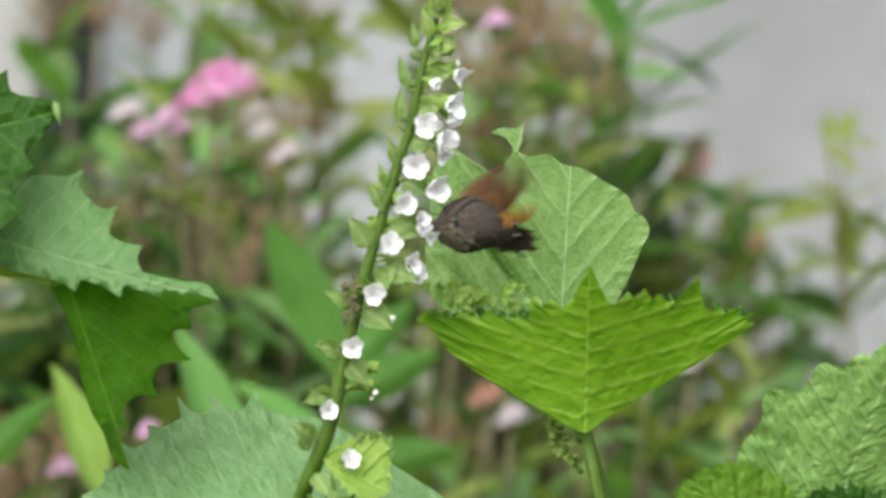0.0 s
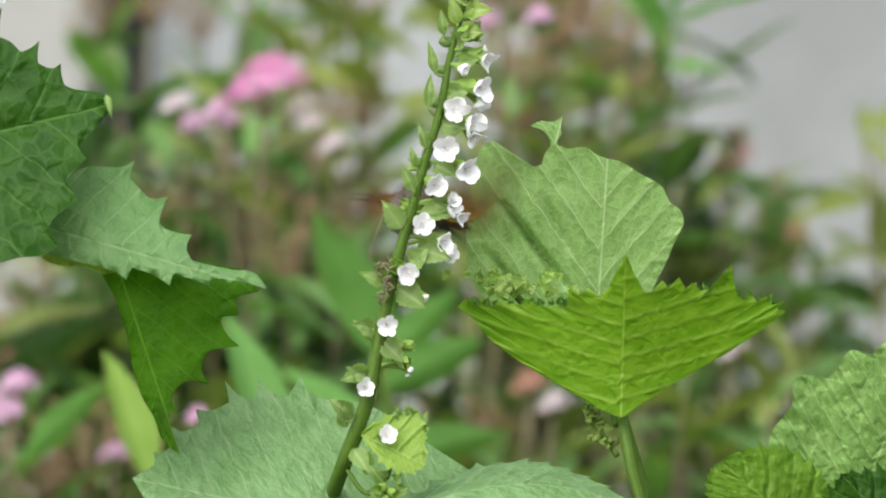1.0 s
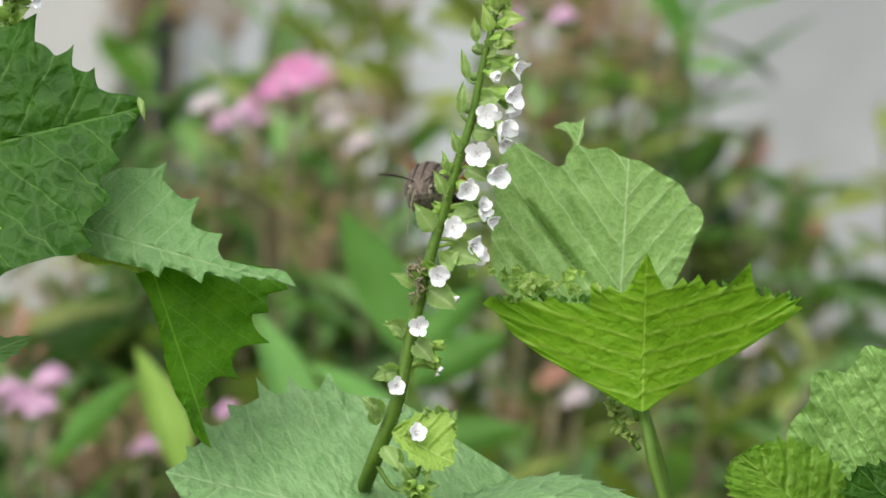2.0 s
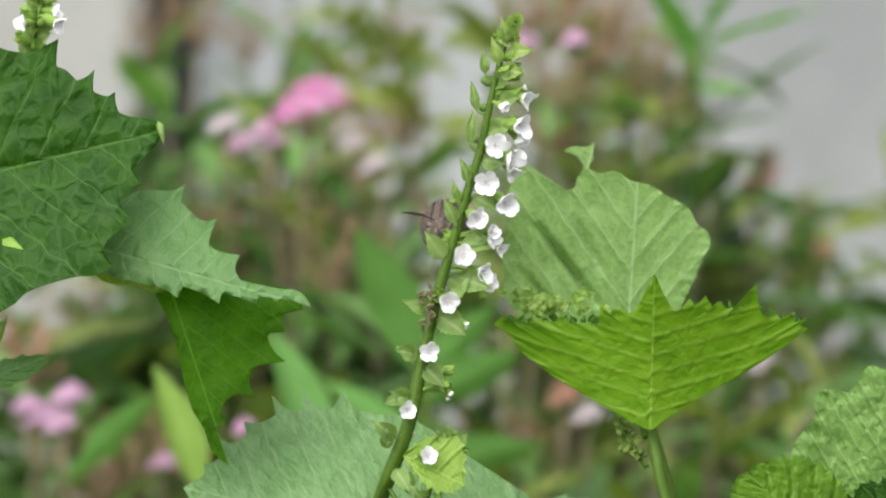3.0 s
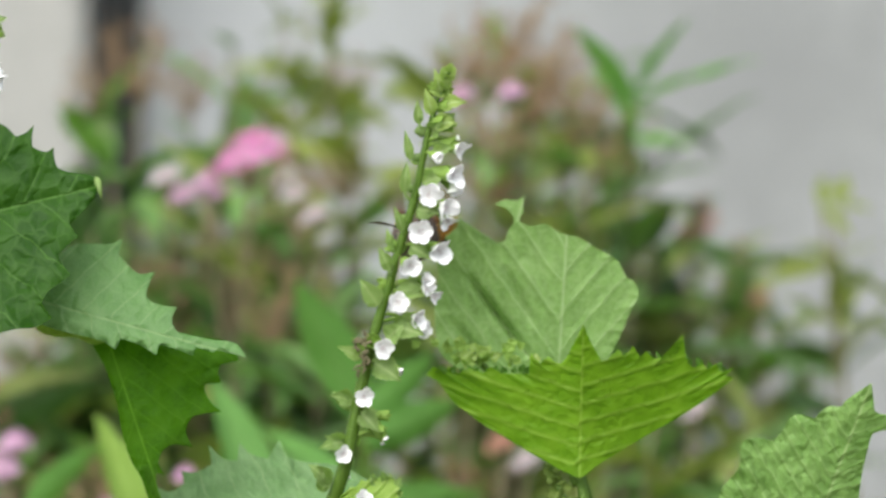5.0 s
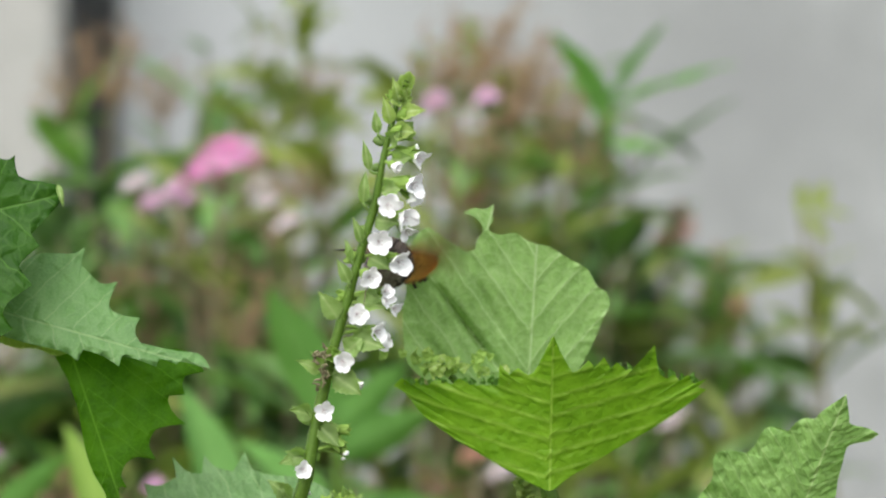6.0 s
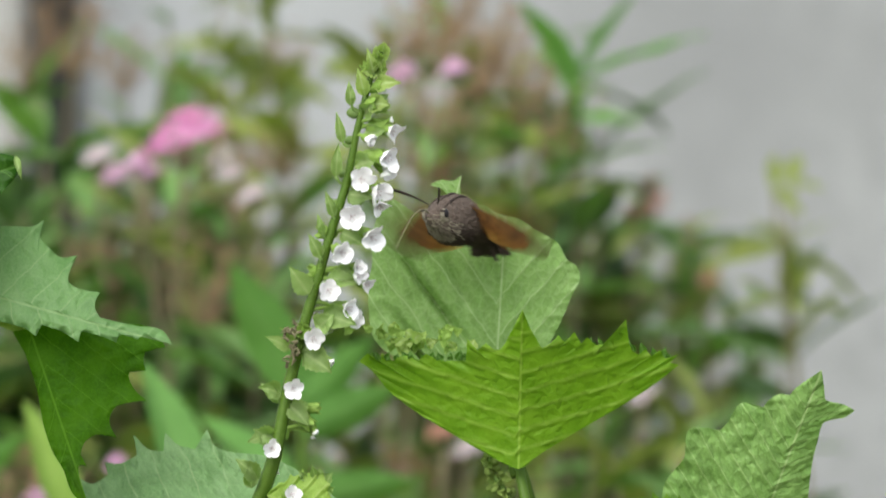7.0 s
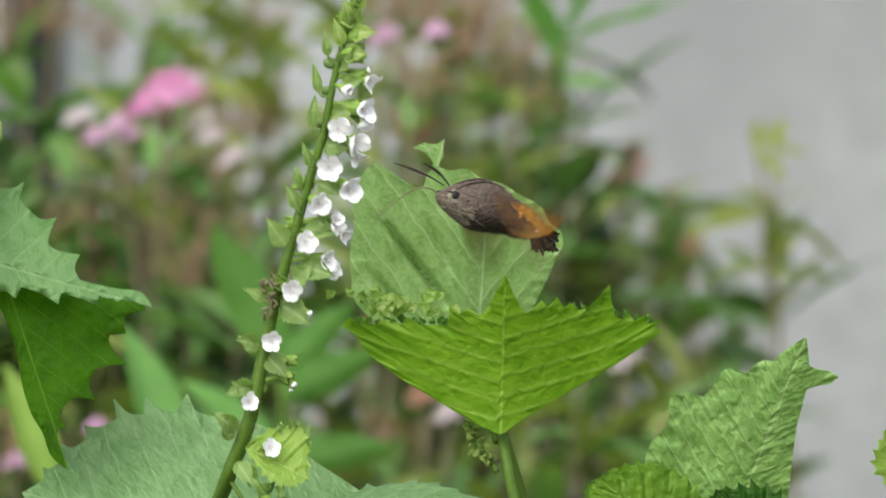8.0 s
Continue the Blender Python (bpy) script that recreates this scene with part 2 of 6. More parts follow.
def wing(name, root, tip, span):
    """Scaled wing membrane, paler and warmer near its root, with streaks along the veins."""
    m, nt, nodes, links, bsdf = nodes_of(name)
    tc = nodes.new("ShaderNodeTexCoord")
    sep = nodes.new("ShaderNodeSeparateXYZ")
    links.new(tc.outputs["Object"], sep.inputs[0])
    far = nodes.new("ShaderNodeMath")
    far.operation = "ABSOLUTE"
    links.new(sep.outputs["Y"], far.inputs[0])
    col = mix_rgb(nt, ramp(nt, far.outputs[0], 0.25 * span, 0.95 * span), root, tip)
    col = mix_rgb(nt, ramp(nt, noise_node(nt, 500, 4), 0.35, 0.75), col, tuple(0.7 * c for c in tip))
    links.new(col, bsdf.inputs["Base Color"])
    bsdf.inputs["Roughness"].default_value = 0.7
    tr = nodes.new("ShaderNodeBsdfTranslucent")
    links.new(col, tr.inputs["Color"])
    mx = nodes.new("ShaderNodeMixShader")
    mx.inputs["Fac"].default_value = 0.4
    links.new(bsdf.outputs["BSDF"], mx.inputs[1])
    links.new(tr.outputs["BSDF"], mx.inputs[2])
    links.new(mx.outputs["Shader"], nodes["Material Output"].inputs["Surface"])
    return m


WING_FORE = wing("wing_brown", (0.32, 0.15, 0.042), (0.105, 0.05, 0.023), 0.02)
WING_HIND = wing("wing_orange", (0.9, 0.52, 0.12), (0.5, 0.19, 0.028), 0.015)
WHITE_FUR = plain("moth_white_fringe", (0.7, 0.68, 0.62), (0.8, 0.78, 0.72), rough=0.8, scale=900)


def concrete(name, a, b, stain, rough=0.85, lit_end=None):
    """The last colour paints brighter light in near the wall's end, fading further along."""
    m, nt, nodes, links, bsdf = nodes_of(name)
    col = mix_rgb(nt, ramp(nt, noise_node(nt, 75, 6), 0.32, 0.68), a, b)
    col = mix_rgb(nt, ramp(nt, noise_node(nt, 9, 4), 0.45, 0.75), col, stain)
    if lit_end:
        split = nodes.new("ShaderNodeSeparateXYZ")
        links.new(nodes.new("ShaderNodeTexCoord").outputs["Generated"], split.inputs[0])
        fade = nodes.new("ShaderNodeMath")
        fade.operation = "MULTIPLY_ADD"
        fade.inputs[1].default_value = 0.05
        links.new(noise_node(nt, 14, 4), fade.inputs[0])
        links.new(split.outputs["X"], fade.inputs[2])
        col = mix_rgb(nt, ramp(nt, fade.outputs[0], 0.105, 0.045), col, lit_end)
    links.new(col, bsdf.inputs["Base Color"])
    bsdf.inputs["Roughness"].default_value = rough
    bp = nodes.new("ShaderNodeBump")
    bp.inputs["Strength"].default_value, bp.inputs["Distance"].default_value = 0.4, 0.003
    links.new(noise_node(nt, 240, 5), bp.inputs["Height"])
    links.new(bp.outputs["Normal"], bsdf.inputs["Normal"])
    return m


CONCRETE = concrete("wall_concrete", (0.215, 0.226, 0.219), (0.272, 0.286, 0.278), (0.2, 0.21, 0.206), lit_end=(0.34, 0.36, 0.36))
PANEL = concrete("panel_offwhite", (0.28, 0.286, 0.262), (0.316, 0.316, 0.293), (0.25, 0.254, 0.226))
RECESS_SHADE = plain("recess_shade_grey", (0.0574, 0.0615, 0.0615), (0.082, 0.0861, 0.0861), rough=0.5, scale=60)
SOIL = concrete("soil", (0.0492, 0.0369, 0.0246), (0.082, 0.0656, 0.0451), (0.041, 0.0492, 0.0246))


# ---------------------------------------------------------------- building helpers
def origin_of(ob):
    o = Vector((0, 0, 0))
    while ob:
        o, ob = o + ob.location, ob.parent
    return o


def part(name, bm, material, parent=None, label="", smooth=True):
    """One bmesh, in world metres, as one mesh object under a thing or part."""
    if parent:
        bm.transform(Matrix.Translation(-origin_of(parent)))
    me = bpy.data.meshes.new(name)
    bm.to_mesh(me)
    bm.free()
    me.materials.append(material)
    if smooth:
        me.shade_smooth()
    ob = new(name, me)
    ob.parent = parent
    return tagged(ob, label)


def thing(name, at, label, category, group=""):
    ob = new(name)
    ob.empty_display_size = 0.02
    ob.location = at
    return tagged(ob, label, category, group)


def along(points, n):
    """n + 1 evenly spaced points on a smooth line through the given ones (centripetal, so that it never loops)."""
    p = [Vector(q) for q in points]
    p = [2 * p[0] - p[1], *p, 2 * p[-1] - p[-2]]
    dense = []
    for k in range(len(p) - 3):
        q = p[k:k + 4]
        t = [0.0]
        for i in range(3):
            t.append(t[-1] + max((q[i + 1] - q[i]).length, 1e-7) ** 0.5)
        for j in range(24):
            s = t[1] + (t[2] - t[1]) * j / 24
            lv = q
            for r in range(1, 4):
                spans = [(t[i], t[i + r]) for i in range(4 - r)] if r < 3 else [(t[1], t[2])]
                lv = [lv[i] * ((e - s) / (e - c)) + lv[i + 1] * ((s - c) / (e - c)) for i, (c, e) in enumerate(spans)]
            dense.append(lv[0])
    dense.append(p[-2])
    far = [0.0]
    for u, v in zip(dense, dense[1:]):
        far.append(far[-1] + (v - u).length)
    out, k = [], 0
    for i in range(n + 1):
        d = far[-1] * i / n
        while k < len(far) - 2 and far[k + 1] < d:
            k += 1
        out.append(dense[k].lerp(dense[k + 1], (d - far[k]) / max(far[k + 1] - far[k], 1e-9)))
    return out


def tube(bm, points, radii, sides=8, square=0.0):
    """A tapered tube along points; square > 0 gives it four blunt edges."""
    rings = []
    up = Vector((0.3, 1, 0.2))
    for i, p in enumerate(points):
        d = (points[min(i + 1, len(points) - 1)] - points[max(i - 1, 0)]).normalized()
        a = d.cross(up).normalized()
        b = d.cross(a)
        r = radii(i / (len(points) - 1)) if callable(radii) else radii
        ring = []
        for k in range(sides):
            g = 2 * math.pi * k / sides
            q = r * (1 + square * math.cos(4 * g))
            ring.append(bm.verts.new(p + a * (q * math.cos(g)) + b * (q * math.sin(g))))
        rings.append(ring)
    for r0, r1 in zip(rings, rings[1:]):
        for k in range(sides):
            bm.faces.new((r0[k], r0[(k + 1) % sides], r1[(k + 1) % sides], r1[k]))
    bm.faces.new(rings[0][::-1])
    bm.faces.new(rings[-1])
    return bm


def blob(bm, centre, radii, seg=10, rings=7, turn=None):
    m = Matrix.Translation(centre) @ (turn or Matrix()) @ Matrix.Diagonal((*radii, 1))
    bmesh.ops.create_uvsphere(bm, u_segments=seg, v_segments=rings, radius=1, matrix=m)


def swelling(u, a, veins, fan, along_mm, across_mm):
    """0 to 1: how far the tissue of a leaf half swells between its side veins and veinlets."""
    s = (u - fan * a) * veins
    side = min(1.0, abs(s - round(s)) / veins / 0.045)
    cell = noise.voronoi(Vector((along_mm / 5.2, across_mm / 4.4, 0.5)), distance_metric="DISTANCE")[0]
    small = min(1.0, (cell[1] - cell[0]) / 0.34)
    return min(1.0, a / 0.12) * side * (2 - side) * (0.72 + 0.28 * small * (2 - small))


def keyed(keys, u):
    """Height at u of a line through (u, height) pairs, eased a little at the corners."""
    for (u0, w0), (u1, w1) in zip(keys, keys[1:]):
        if u <= u1:
            t = (u - u0) / (u1 - u0)
            return w0 + (w1 - w0) * (0.6 * t + 0.4 * t * t * (3 - 2 * t))
    return keys[-1][1]


def blade(name, parent, material, base, tip, left, right, wide=0.42, fat=0.75, point=1.15, teeth=13, bite=2.0, bend=(0, 0, 0),
          puff=0.5, veins=7, seed=1, fine=9, nv=26, lean=0.5, bare=0.08, fan=0.16, wave=1.0, sharp=2.1, dents=0.0):
    """A toothed leaf between base and tip; left and right are the margins' places at its widest. bend: mm that the midrib leaves the
    straight line; bite: a tooth's length in mm; puff: mm by which the tissue swells between veins; bare: the stretch of margin with no
    teeth; sharp: how far teeth narrow to spines; dents: mm of streaky hollows along the side veins."""
    rnd = random.Random(seed)
    base, tip = Vector(base), Vector(tip)
    bend = Vector(bend) / 1000
    tangent = tip - base

    def mid(u):
        return base.lerp(tip, u) + bend * 4 * u * (1 - u)

    def half(u):
        if u < wide:
            return max(math.sin(math.pi / 2 * u / wide) ** fat, 0.008)
        return max(max(0.0, math.cos(math.pi / 2 * (u - wide) / (1 - wide))) ** point, 0.008)

    sides = (Vector(left) - mid(wide), Vector(right) - mid(wide))
    reach = (sides[0].length + sides[1].length) / 2
    # rows crowd where the margin runs crosswise
    far = [0.0]
    for i in range(600):
        far.append(far[-1] + math.hypot(tangent.length / 600, reach * (half((i + 1) / 600) - half(i / 600))))
    far = [0.4 * i / 600 + 0.6 * d / far[-1] for i, d in enumerate(far)]
    n = teeth * fine
    us, k = [], 0
    for i in range(n + 1):
        while k < 599 and far[k + 1] < i / n:
            k += 1
        us.append((k + (i / n - far[k]) / (far[k + 1] - far[k])) / 600)
    grow = [[rnd.uniform(0.55, 1.2) for _ in range(teeth + 2)] for _ in range(2)]
    margin = [[mid(u) + sides[h] * half(u) for u in us] for h in range(2)]
    heart = mid(wide)
    bm = bmesh.new()
    lay = bm.verts.layers.float_vector.new("place")
    grid = []
    for i, u in enumerate(us):
        w = half(u)
        row = []
        t = (i % fine) / fine
        cusp = abs(2 * t - 1) ** sharp
        for j in range(-nv, nv + 1):
            a, h = abs(j) / nv, 0 if j < 0 else 1
            p = mid(u) + sides[h] * (w * a)
            up = tangent.cross(sides[h] if h else -sides[h]).normalized()
            rim = max(0.0, (a - 0.7) / 0.3) ** 1.6
            if rim > 0:
                run = (margin[h][min(i + 1, n)] - margin[h][max(i - 1, 0)]).normalized()
                out = run.cross(up).normalized()
                if out.dot(margin[h][i] - heart) < 0:
                    out = -out
                size = bite / 1000 * grow[h][(i + fine // 2) // fine] * max(0.0, min(1.0, (i / n - bare) * 12)) * max(0.0, min(1.0, (1 - i / n) * 8 - 0.25))
                p += (out + run * lean) * (rim * size * (cusp - 0.22))
            x, y = u * tangent.length * 1000, a * w * sides[h].length * 1000
            q = swelling(u, a, veins, fan, x, y)
            p += up * ((puff * q * min(1.0, w * 3) + wave * (0.9 * noise.noise(Vector((u * 5 + seed, a * 3 + 7 * h, 0.3))) * a + 0.25 * noise.noise(Vector((u * 22, a * 9, seed))))) / 1000)
            if dents:
                p += up * (dents * (noise.noise(Vector(((0.84 * x + 0.54 * y) / 4.6, (0.84 * y - 0.54 * x) / 1.8, seed + 9 * h))) + 0.5 * noise.noise(Vector(((0.84 * x + 0.54 * y) / 2.6, (0.84 * y - 0.54 * x) / 1.1, seed + 4)))) * min(1.0, a * 6) * min(1.0, w * 3) * (1 - 0.75 * rim) / 1000)
            vert = bm.verts.new(p)
            vert[lay] = (x, y if h else -y, (u - fan * a) * veins + 0.3 * h)
            row.append(vert)
        grid.append(row)
    for r0, r1 in zip(grid, grid[1:]):
        for j in range(2 * nv):
            bm.faces.new((r0[j], r0[j + 1], r1[j + 1], r1[j]))
    return part(name, bm, material, parent)


def margin_line(points, n):
    """n + 1 even steps along a leaf margin: rounded through its notches and gentle bends, sharp at its teeth."""
    p = [Vector((q[0], q[1])) for q in points]
    out = []
    for k in range(len(p) - 1):
        ends = []
        for i in (k, k + 1):
            if 0 < i < len(p) - 1 and (p[i] - p[i - 1]).angle(p[i + 1] - p[i], 0) < 0.95:
                ends.append((p[i + 1] - p[i - 1]).normalized() * (p[k + 1] - p[k]).length)
            else:
                ends.append(p[k + 1] - p[k])
        for j in range(12):
            t = j / 12
            out.append(p[k] * (2 * t ** 3 - 3 * t * t + 1) + ends[0] * (t ** 3 - 2 * t * t + t) + p[k + 1] * (3 * t * t - 2 * t ** 3) + ends[1] * (t ** 3 - t * t))
    out.append(p[-1])
    far = [0.0]
    for u, v in zip(out, out[1:]):
        far.append(far[-1] + (v - u).length)
    even, k = [], 0
    for i in range(n + 1):
        d = far[-1] * i / n
        while k < len(far) - 2 and far[k + 1] < d:
            k += 1
        even.append(out[k].lerp(out[k + 1], (d - far[k]) / max(far[k + 1] - far[k], 1e-9)))
    return even


def lamina(name, parent, material, base, tip, above, below, fold=(0.2, 0.2), arch=0.0, gap=8.0, rake=0.9, puff=0.5, curl=0.6, wave=0.8, creases=(), seed=1, n=280, nv=24, grow=1.0, label=""):
    """A leaf whose notches and teeth are given, in turn from base to tip, as mm along and mm across its midrib, first for the half above it, then
    for the half below. fold: mm of depth per mm across, for each half; arch: mm by which the midrib bows back; gap: mm between side veins; rake: how far
    these lean towards the tip; puff: mm that the tissue swells between them; curl: mm that the margin rolls; grow: above 1, the tissue fans out from the base; creases: folds (start, end, depth, width, in mm)."""
    base, tip = Vector(base), Vector(tip)
    run = tip - base
    size = math.hypot(run.x, run.z) * 1000
    e1 = Vector((run.x, 0, run.z)).normalized()
    e2 = Vector((-e1.z, 0, e1.x))
    rim_of = [margin_line([(0, 0), *side, (size, 0)], n) for side in (below, above)]
    smooth_of = []
    for line in rim_of:
        soft = []
        for i in range(n + 1):
            w = min(14, i, n - i)
            soft.append(sum((line[j] for j in range(i - w, i + w + 1)), Vector((0, 0))) / (2 * w + 1))
        smooth_of.append(soft)
    bm = bmesh.new()
    lay = bm.verts.layers.float_vector.new("place")
    grid = []
    for i in range(n + 1):
        row = []
        for j in range(-nv, nv + 1):
            a, h = abs(j) / nv, 1 if j > 0 else 0
            rib = Vector((size * (i / n) ** grow, 0))
            rim = max(0.0, (a - 0.5) / 0.5) ** 1.5
            q = rib.lerp(smooth_of[h][i], a) + (rim_of[h][i] - smooth_of[h][i]) * rim
            x, y = q
            count = (x - rake * abs(y)) / gap + 0.35 * h
            near = abs(count - round(count))
            swell = min(1.0, near / 0.32)
            swell = swell * (2 - swell) * min(1.0, abs(y) / 2.5)
            depth = fold[1 - h] * abs(y) + arch * 4 * (x / size) * (1 - x / size) - puff * swell * (1 - rim)
            depth += wave * (1.4 * noise.noise(Vector((x / 14, y / 11, seed))) + 0.5 * noise.noise(Vector((x / 5, y / 4, seed + 3)))) * min(1.0, abs(y) / 6)
            depth += curl * rim * rim * (0.3 + 2 * noise.noise(Vector((i / n * 26, seed, h * 5))))
            for x0, y0, x1, y1, deep, broad in creases:
                f = max(0.0, min(1.0, ((x - x0) * (x1 - x0) + (y - y0) * (y1 - y0)) / ((x1 - x0) ** 2 + (y1 - y0) ** 2)))
                d = math.hypot(x - x0 - (x1 - x0) * f, y - y0 - (y1 - y0) * f) / broad
                depth += deep * max(0.0, 1 - d) ** 1.5 * math.sin(math.pi * (0.1 + 0.8 * f))
            p = base + (e1 * x + e2 * y) / 1000 + Vector((0, run.y * x / size + depth / 1000, 0))
            vert = bm.verts.new(p)
            vert[lay] = (x, y, count)
            row.append(vert)
        grid.append(row)
    for r0, r1 in zip(grid, grid[1:]):
        for j in range(2 * nv):
            bm.faces.new((r0[j], r0[j + 1], r1[j + 1], r1[j]))
    return part(name, bm, material, parent, label)


def bract(parent, base, tip, wide_mm, material=BRACT, name="bract", cup=0.6, seed=0):
    """A small pointed leaf, folded along its middle."""
    base, tip = Vector(base), Vector(tip)
    d = (tip - base) * 0.9
    side = d.cross(Vector((0, -1, 0.25))).normalized()
    n = side.cross(d).normalized()
    bm = bmesh.new()
    lay = bm.verts.layers.float.new("vein")
    grid = []
    for i in range(15):
        u = i / 14
        w = (math.sin(math.pi * u ** 0.72) * (1 - 0.3 * u) + 0.02) * wide_mm / 2150
        w *= 1 + 0.09 * ((i % 2) * 2 - 1) * (1 < i < 13)
        row = []
        for j in range(-4, 5):
            a = j / 4
            p = base + d * u + n * (d.length * 0.22 * math.sin(math.pi * u)) + side * (w * 1.35 * a) - n * (cup * w * (1 - a * a))
            p += n * (0.0009 * abs(a) * noise.noise(Vector((u * 5, a * 2, seed * 3.1))) + 0.0005 * noise.noise(Vector((u * 3, a, seed * 1.7))))
            vert = bm.verts.new(p)
            vert[lay] = max(math.exp(-((a / 0.15) ** 2)), 0.4 * (abs(a) > 0.9))
            row.append(vert)
        grid.append(row)
    for r0, r1 in zip(grid, grid[1:]):
        for j in range(8):
            bm.faces.new((r0[j], r0[j + 1], r1[j + 1], r1[j]))
    return part(name, bm, material, parent)


def frame_of(d):
    return Vector(d).normalized().to_track_quat("Z", "Y").to_matrix().to_4x4()


def corolla_mesh(size, open_, seed):
    """A white two-lipped flower along +z with its mouth at the origin: tube, throat and five rounded lobes, with an inner wall."""
    rnd = random.Random(seed)
    bm = bmesh.new()
    n = 40
    lobes = [rnd.uniform(0.55, 1.3) for _ in range(5)]
    lobes[0] *= 1.3
    profile = [(-1.25, 0.3), (-0.8, 0.46), (-0.4, 0.66), (-0.12, 0.84), (0.1, 0.93), (0.28, 0.95 * open_), (0.34, 1.0 * open_)]
    inner = [(0.33, 0.98 * open_), (0.24, 0.9 * open_), (0.06, 0.81), (-0.16, 0.7), (-0.42, 0.48), (-0.5, 0.05)]
    rings = []
    for k, (z, r) in enumerate(profile + inner):
        ring = []
        for i in range(n):
            g = 2 * math.pi * i / n
            wave = abs(math.cos(2.5 * g))
            which = lobes[int(((g + math.pi / 5) % (2 * math.pi)) / (2 * math.pi / 5)) % 5]
            flare = max(0.0, min(1.0, (r - 0.6) / 0.35))
            rr = r * (1 + flare * (0.25 * wave ** 0.6 * which - 0.14))
            zz = z + flare * 0.42 * math.sin(2 * g + seed) * which + flare * 0.22 * noise.noise(Vector((math.cos(g) * 2, math.sin(g) * 2, seed + k * 0.05)))
            ring.append(bm.verts.new((rr * size * math.cos(g), rr * size * math.sin(g), zz * size)))
        rings.append(ring)
    for r0, r1 in zip(rings, rings[1:]):
        for i in range(n):
            bm.faces.new((r0[i], r0[(i + 1) % n], r1[(i + 1) % n], r1[i]))
    bm.faces.new(rings[-1])
    return bm


def calyx_mesh(size, seed, shut=False):
    """A ribbed green bell with five teeth, mouth at the origin, along +z; shut: a closed bud."""
    bm = bmesh.new()
    n = 30
    rings = []
    bell = [(-2.0, 0.12), (-1.85, 0.42), (-1.5, 0.62), (-1.0, 0.7), (-0.5, 0.72), (-0.15, 0.76), (0.0, 0.78)]
    closed = [(-2.0, 0.12), (-1.8, 0.45), (-1.4, 0.66), (-0.9, 0.72), (-0.4, 0.6), (-0.05, 0.33), (0.1, 0.04)]
    for k, (z, r) in enumerate(closed if shut else bell):
        ring = []
        for i in range(n):
            g = 2 * math.pi * i / n
            rib = 1 + 0.06 * math.cos(10 * g)
            tooth = 0.55 * abs(math.cos(2.5 * g)) ** 1.5 if k == 6 and not shut else 0
            out = 1 + 0.15 * tooth
            ring.append(bm.verts.new((r * rib * out * size * math.cos(g), r * rib * out * size * math.sin(g), (z + tooth) * size)))
        rings.append(ring)
    for r0, r1 in zip(rings, rings[1:]):
        for i in range(n):
            bm.faces.new((r0[i], r0[(i + 1) % n], r1[(i + 1) % n], r1[i]))
    return bm


def flower(parent, at, facing, size_mm, stem_line, open_=1.1, seed=0, bud=False):
    """One perilla flower: corolla, calyx on a short stalk that reaches the stem, stamens."""
    at = Vector(at)
    m = Matrix.Translation(at) @ frame_of(facing) @ Matrix.Rotation(seed * 1.3, 4, "Z")
    s = size_mm / 1950
    bm = corolla_mesh(s, 0.55 if bud else open_, seed)
    bm.transform(m)
    ob = part("flower", bm, PETAL, parent)
    back = at - Vector(facing).normalized() * s * 0.75
    bm = calyx_mesh(s * 0.92, seed)
    bm.transform(Matrix.Translation(back) @ frame_of(facing) @ Matrix.Rotation(seed * 2.1, 4, "Z"))
    rear = back - Vector(facing).normalized() * s * 1.75
    near = min(stem_line, key=lambda q: (q - rear).length + 0.4 * abs(q.z - rear.z + 0.001))
    tube(bm, along([near, near.lerp(rear, 0.5) + Vector((0, 0, 0.0006)), rear], 5), 0.0005, 6)
    part("calyx", bm, CALYX, ob)
    if not bud:
        bm = bmesh.new()
        for k in range(4):
            g = k * 1.57 + seed
            e = m @ Vector((0.3 * s * math.cos(g), 0.3 * s * math.sin(g), 0.05 * s))
            tube(bm, [m @ Vector((0, 0, -0.6 * s)), e], 0.00012, 5)
            blob(bm, e, (0.0002, 0.0002, 0.0002), 6, 4)
        part("stamen", bm, STAMEN, ob)
    return ob


def calyx_only(parent, at, facing, size_mm, stem_line, seed=0, name="calyx", shut=False, material=CALYX):
    s = size_mm / 2000
    bm = calyx_mesh(s, seed, shut)
    bm.transform(Matrix.Translation(at) @ frame_of(facing))
    rear = Vector(at) - Vector(facing).normalized() * s * 1.9
    near = min(stem_line, key=lambda q: (q - rear).length)
    tube(bm, along([near, near.lerp(rear, 0.5), rear], 4), 0.0005, 6)
    return part(name, bm, material, parent)


# ---------------------------------------------------------------- setting
def slab(name, lo, hi, material, label, bevel=0.004):
    bm = bmesh.new()
    bmesh.ops.create_cube(bm, size=1)
    lo, hi = Vector(lo), Vector(hi)
    for v in bm.verts:
        v.co = Vector([(l + h) / 2 + c * (h - l) for l, h, c in zip(lo, hi, v.co)])
    if bevel:
        bmesh.ops.bevel(bm, geom=list(bm.edges), offset=bevel, segments=2, affect="EDGES")
    ob = part(name, bm, material, None, label, smooth=False)
    return tagged(ob, kind="structure")


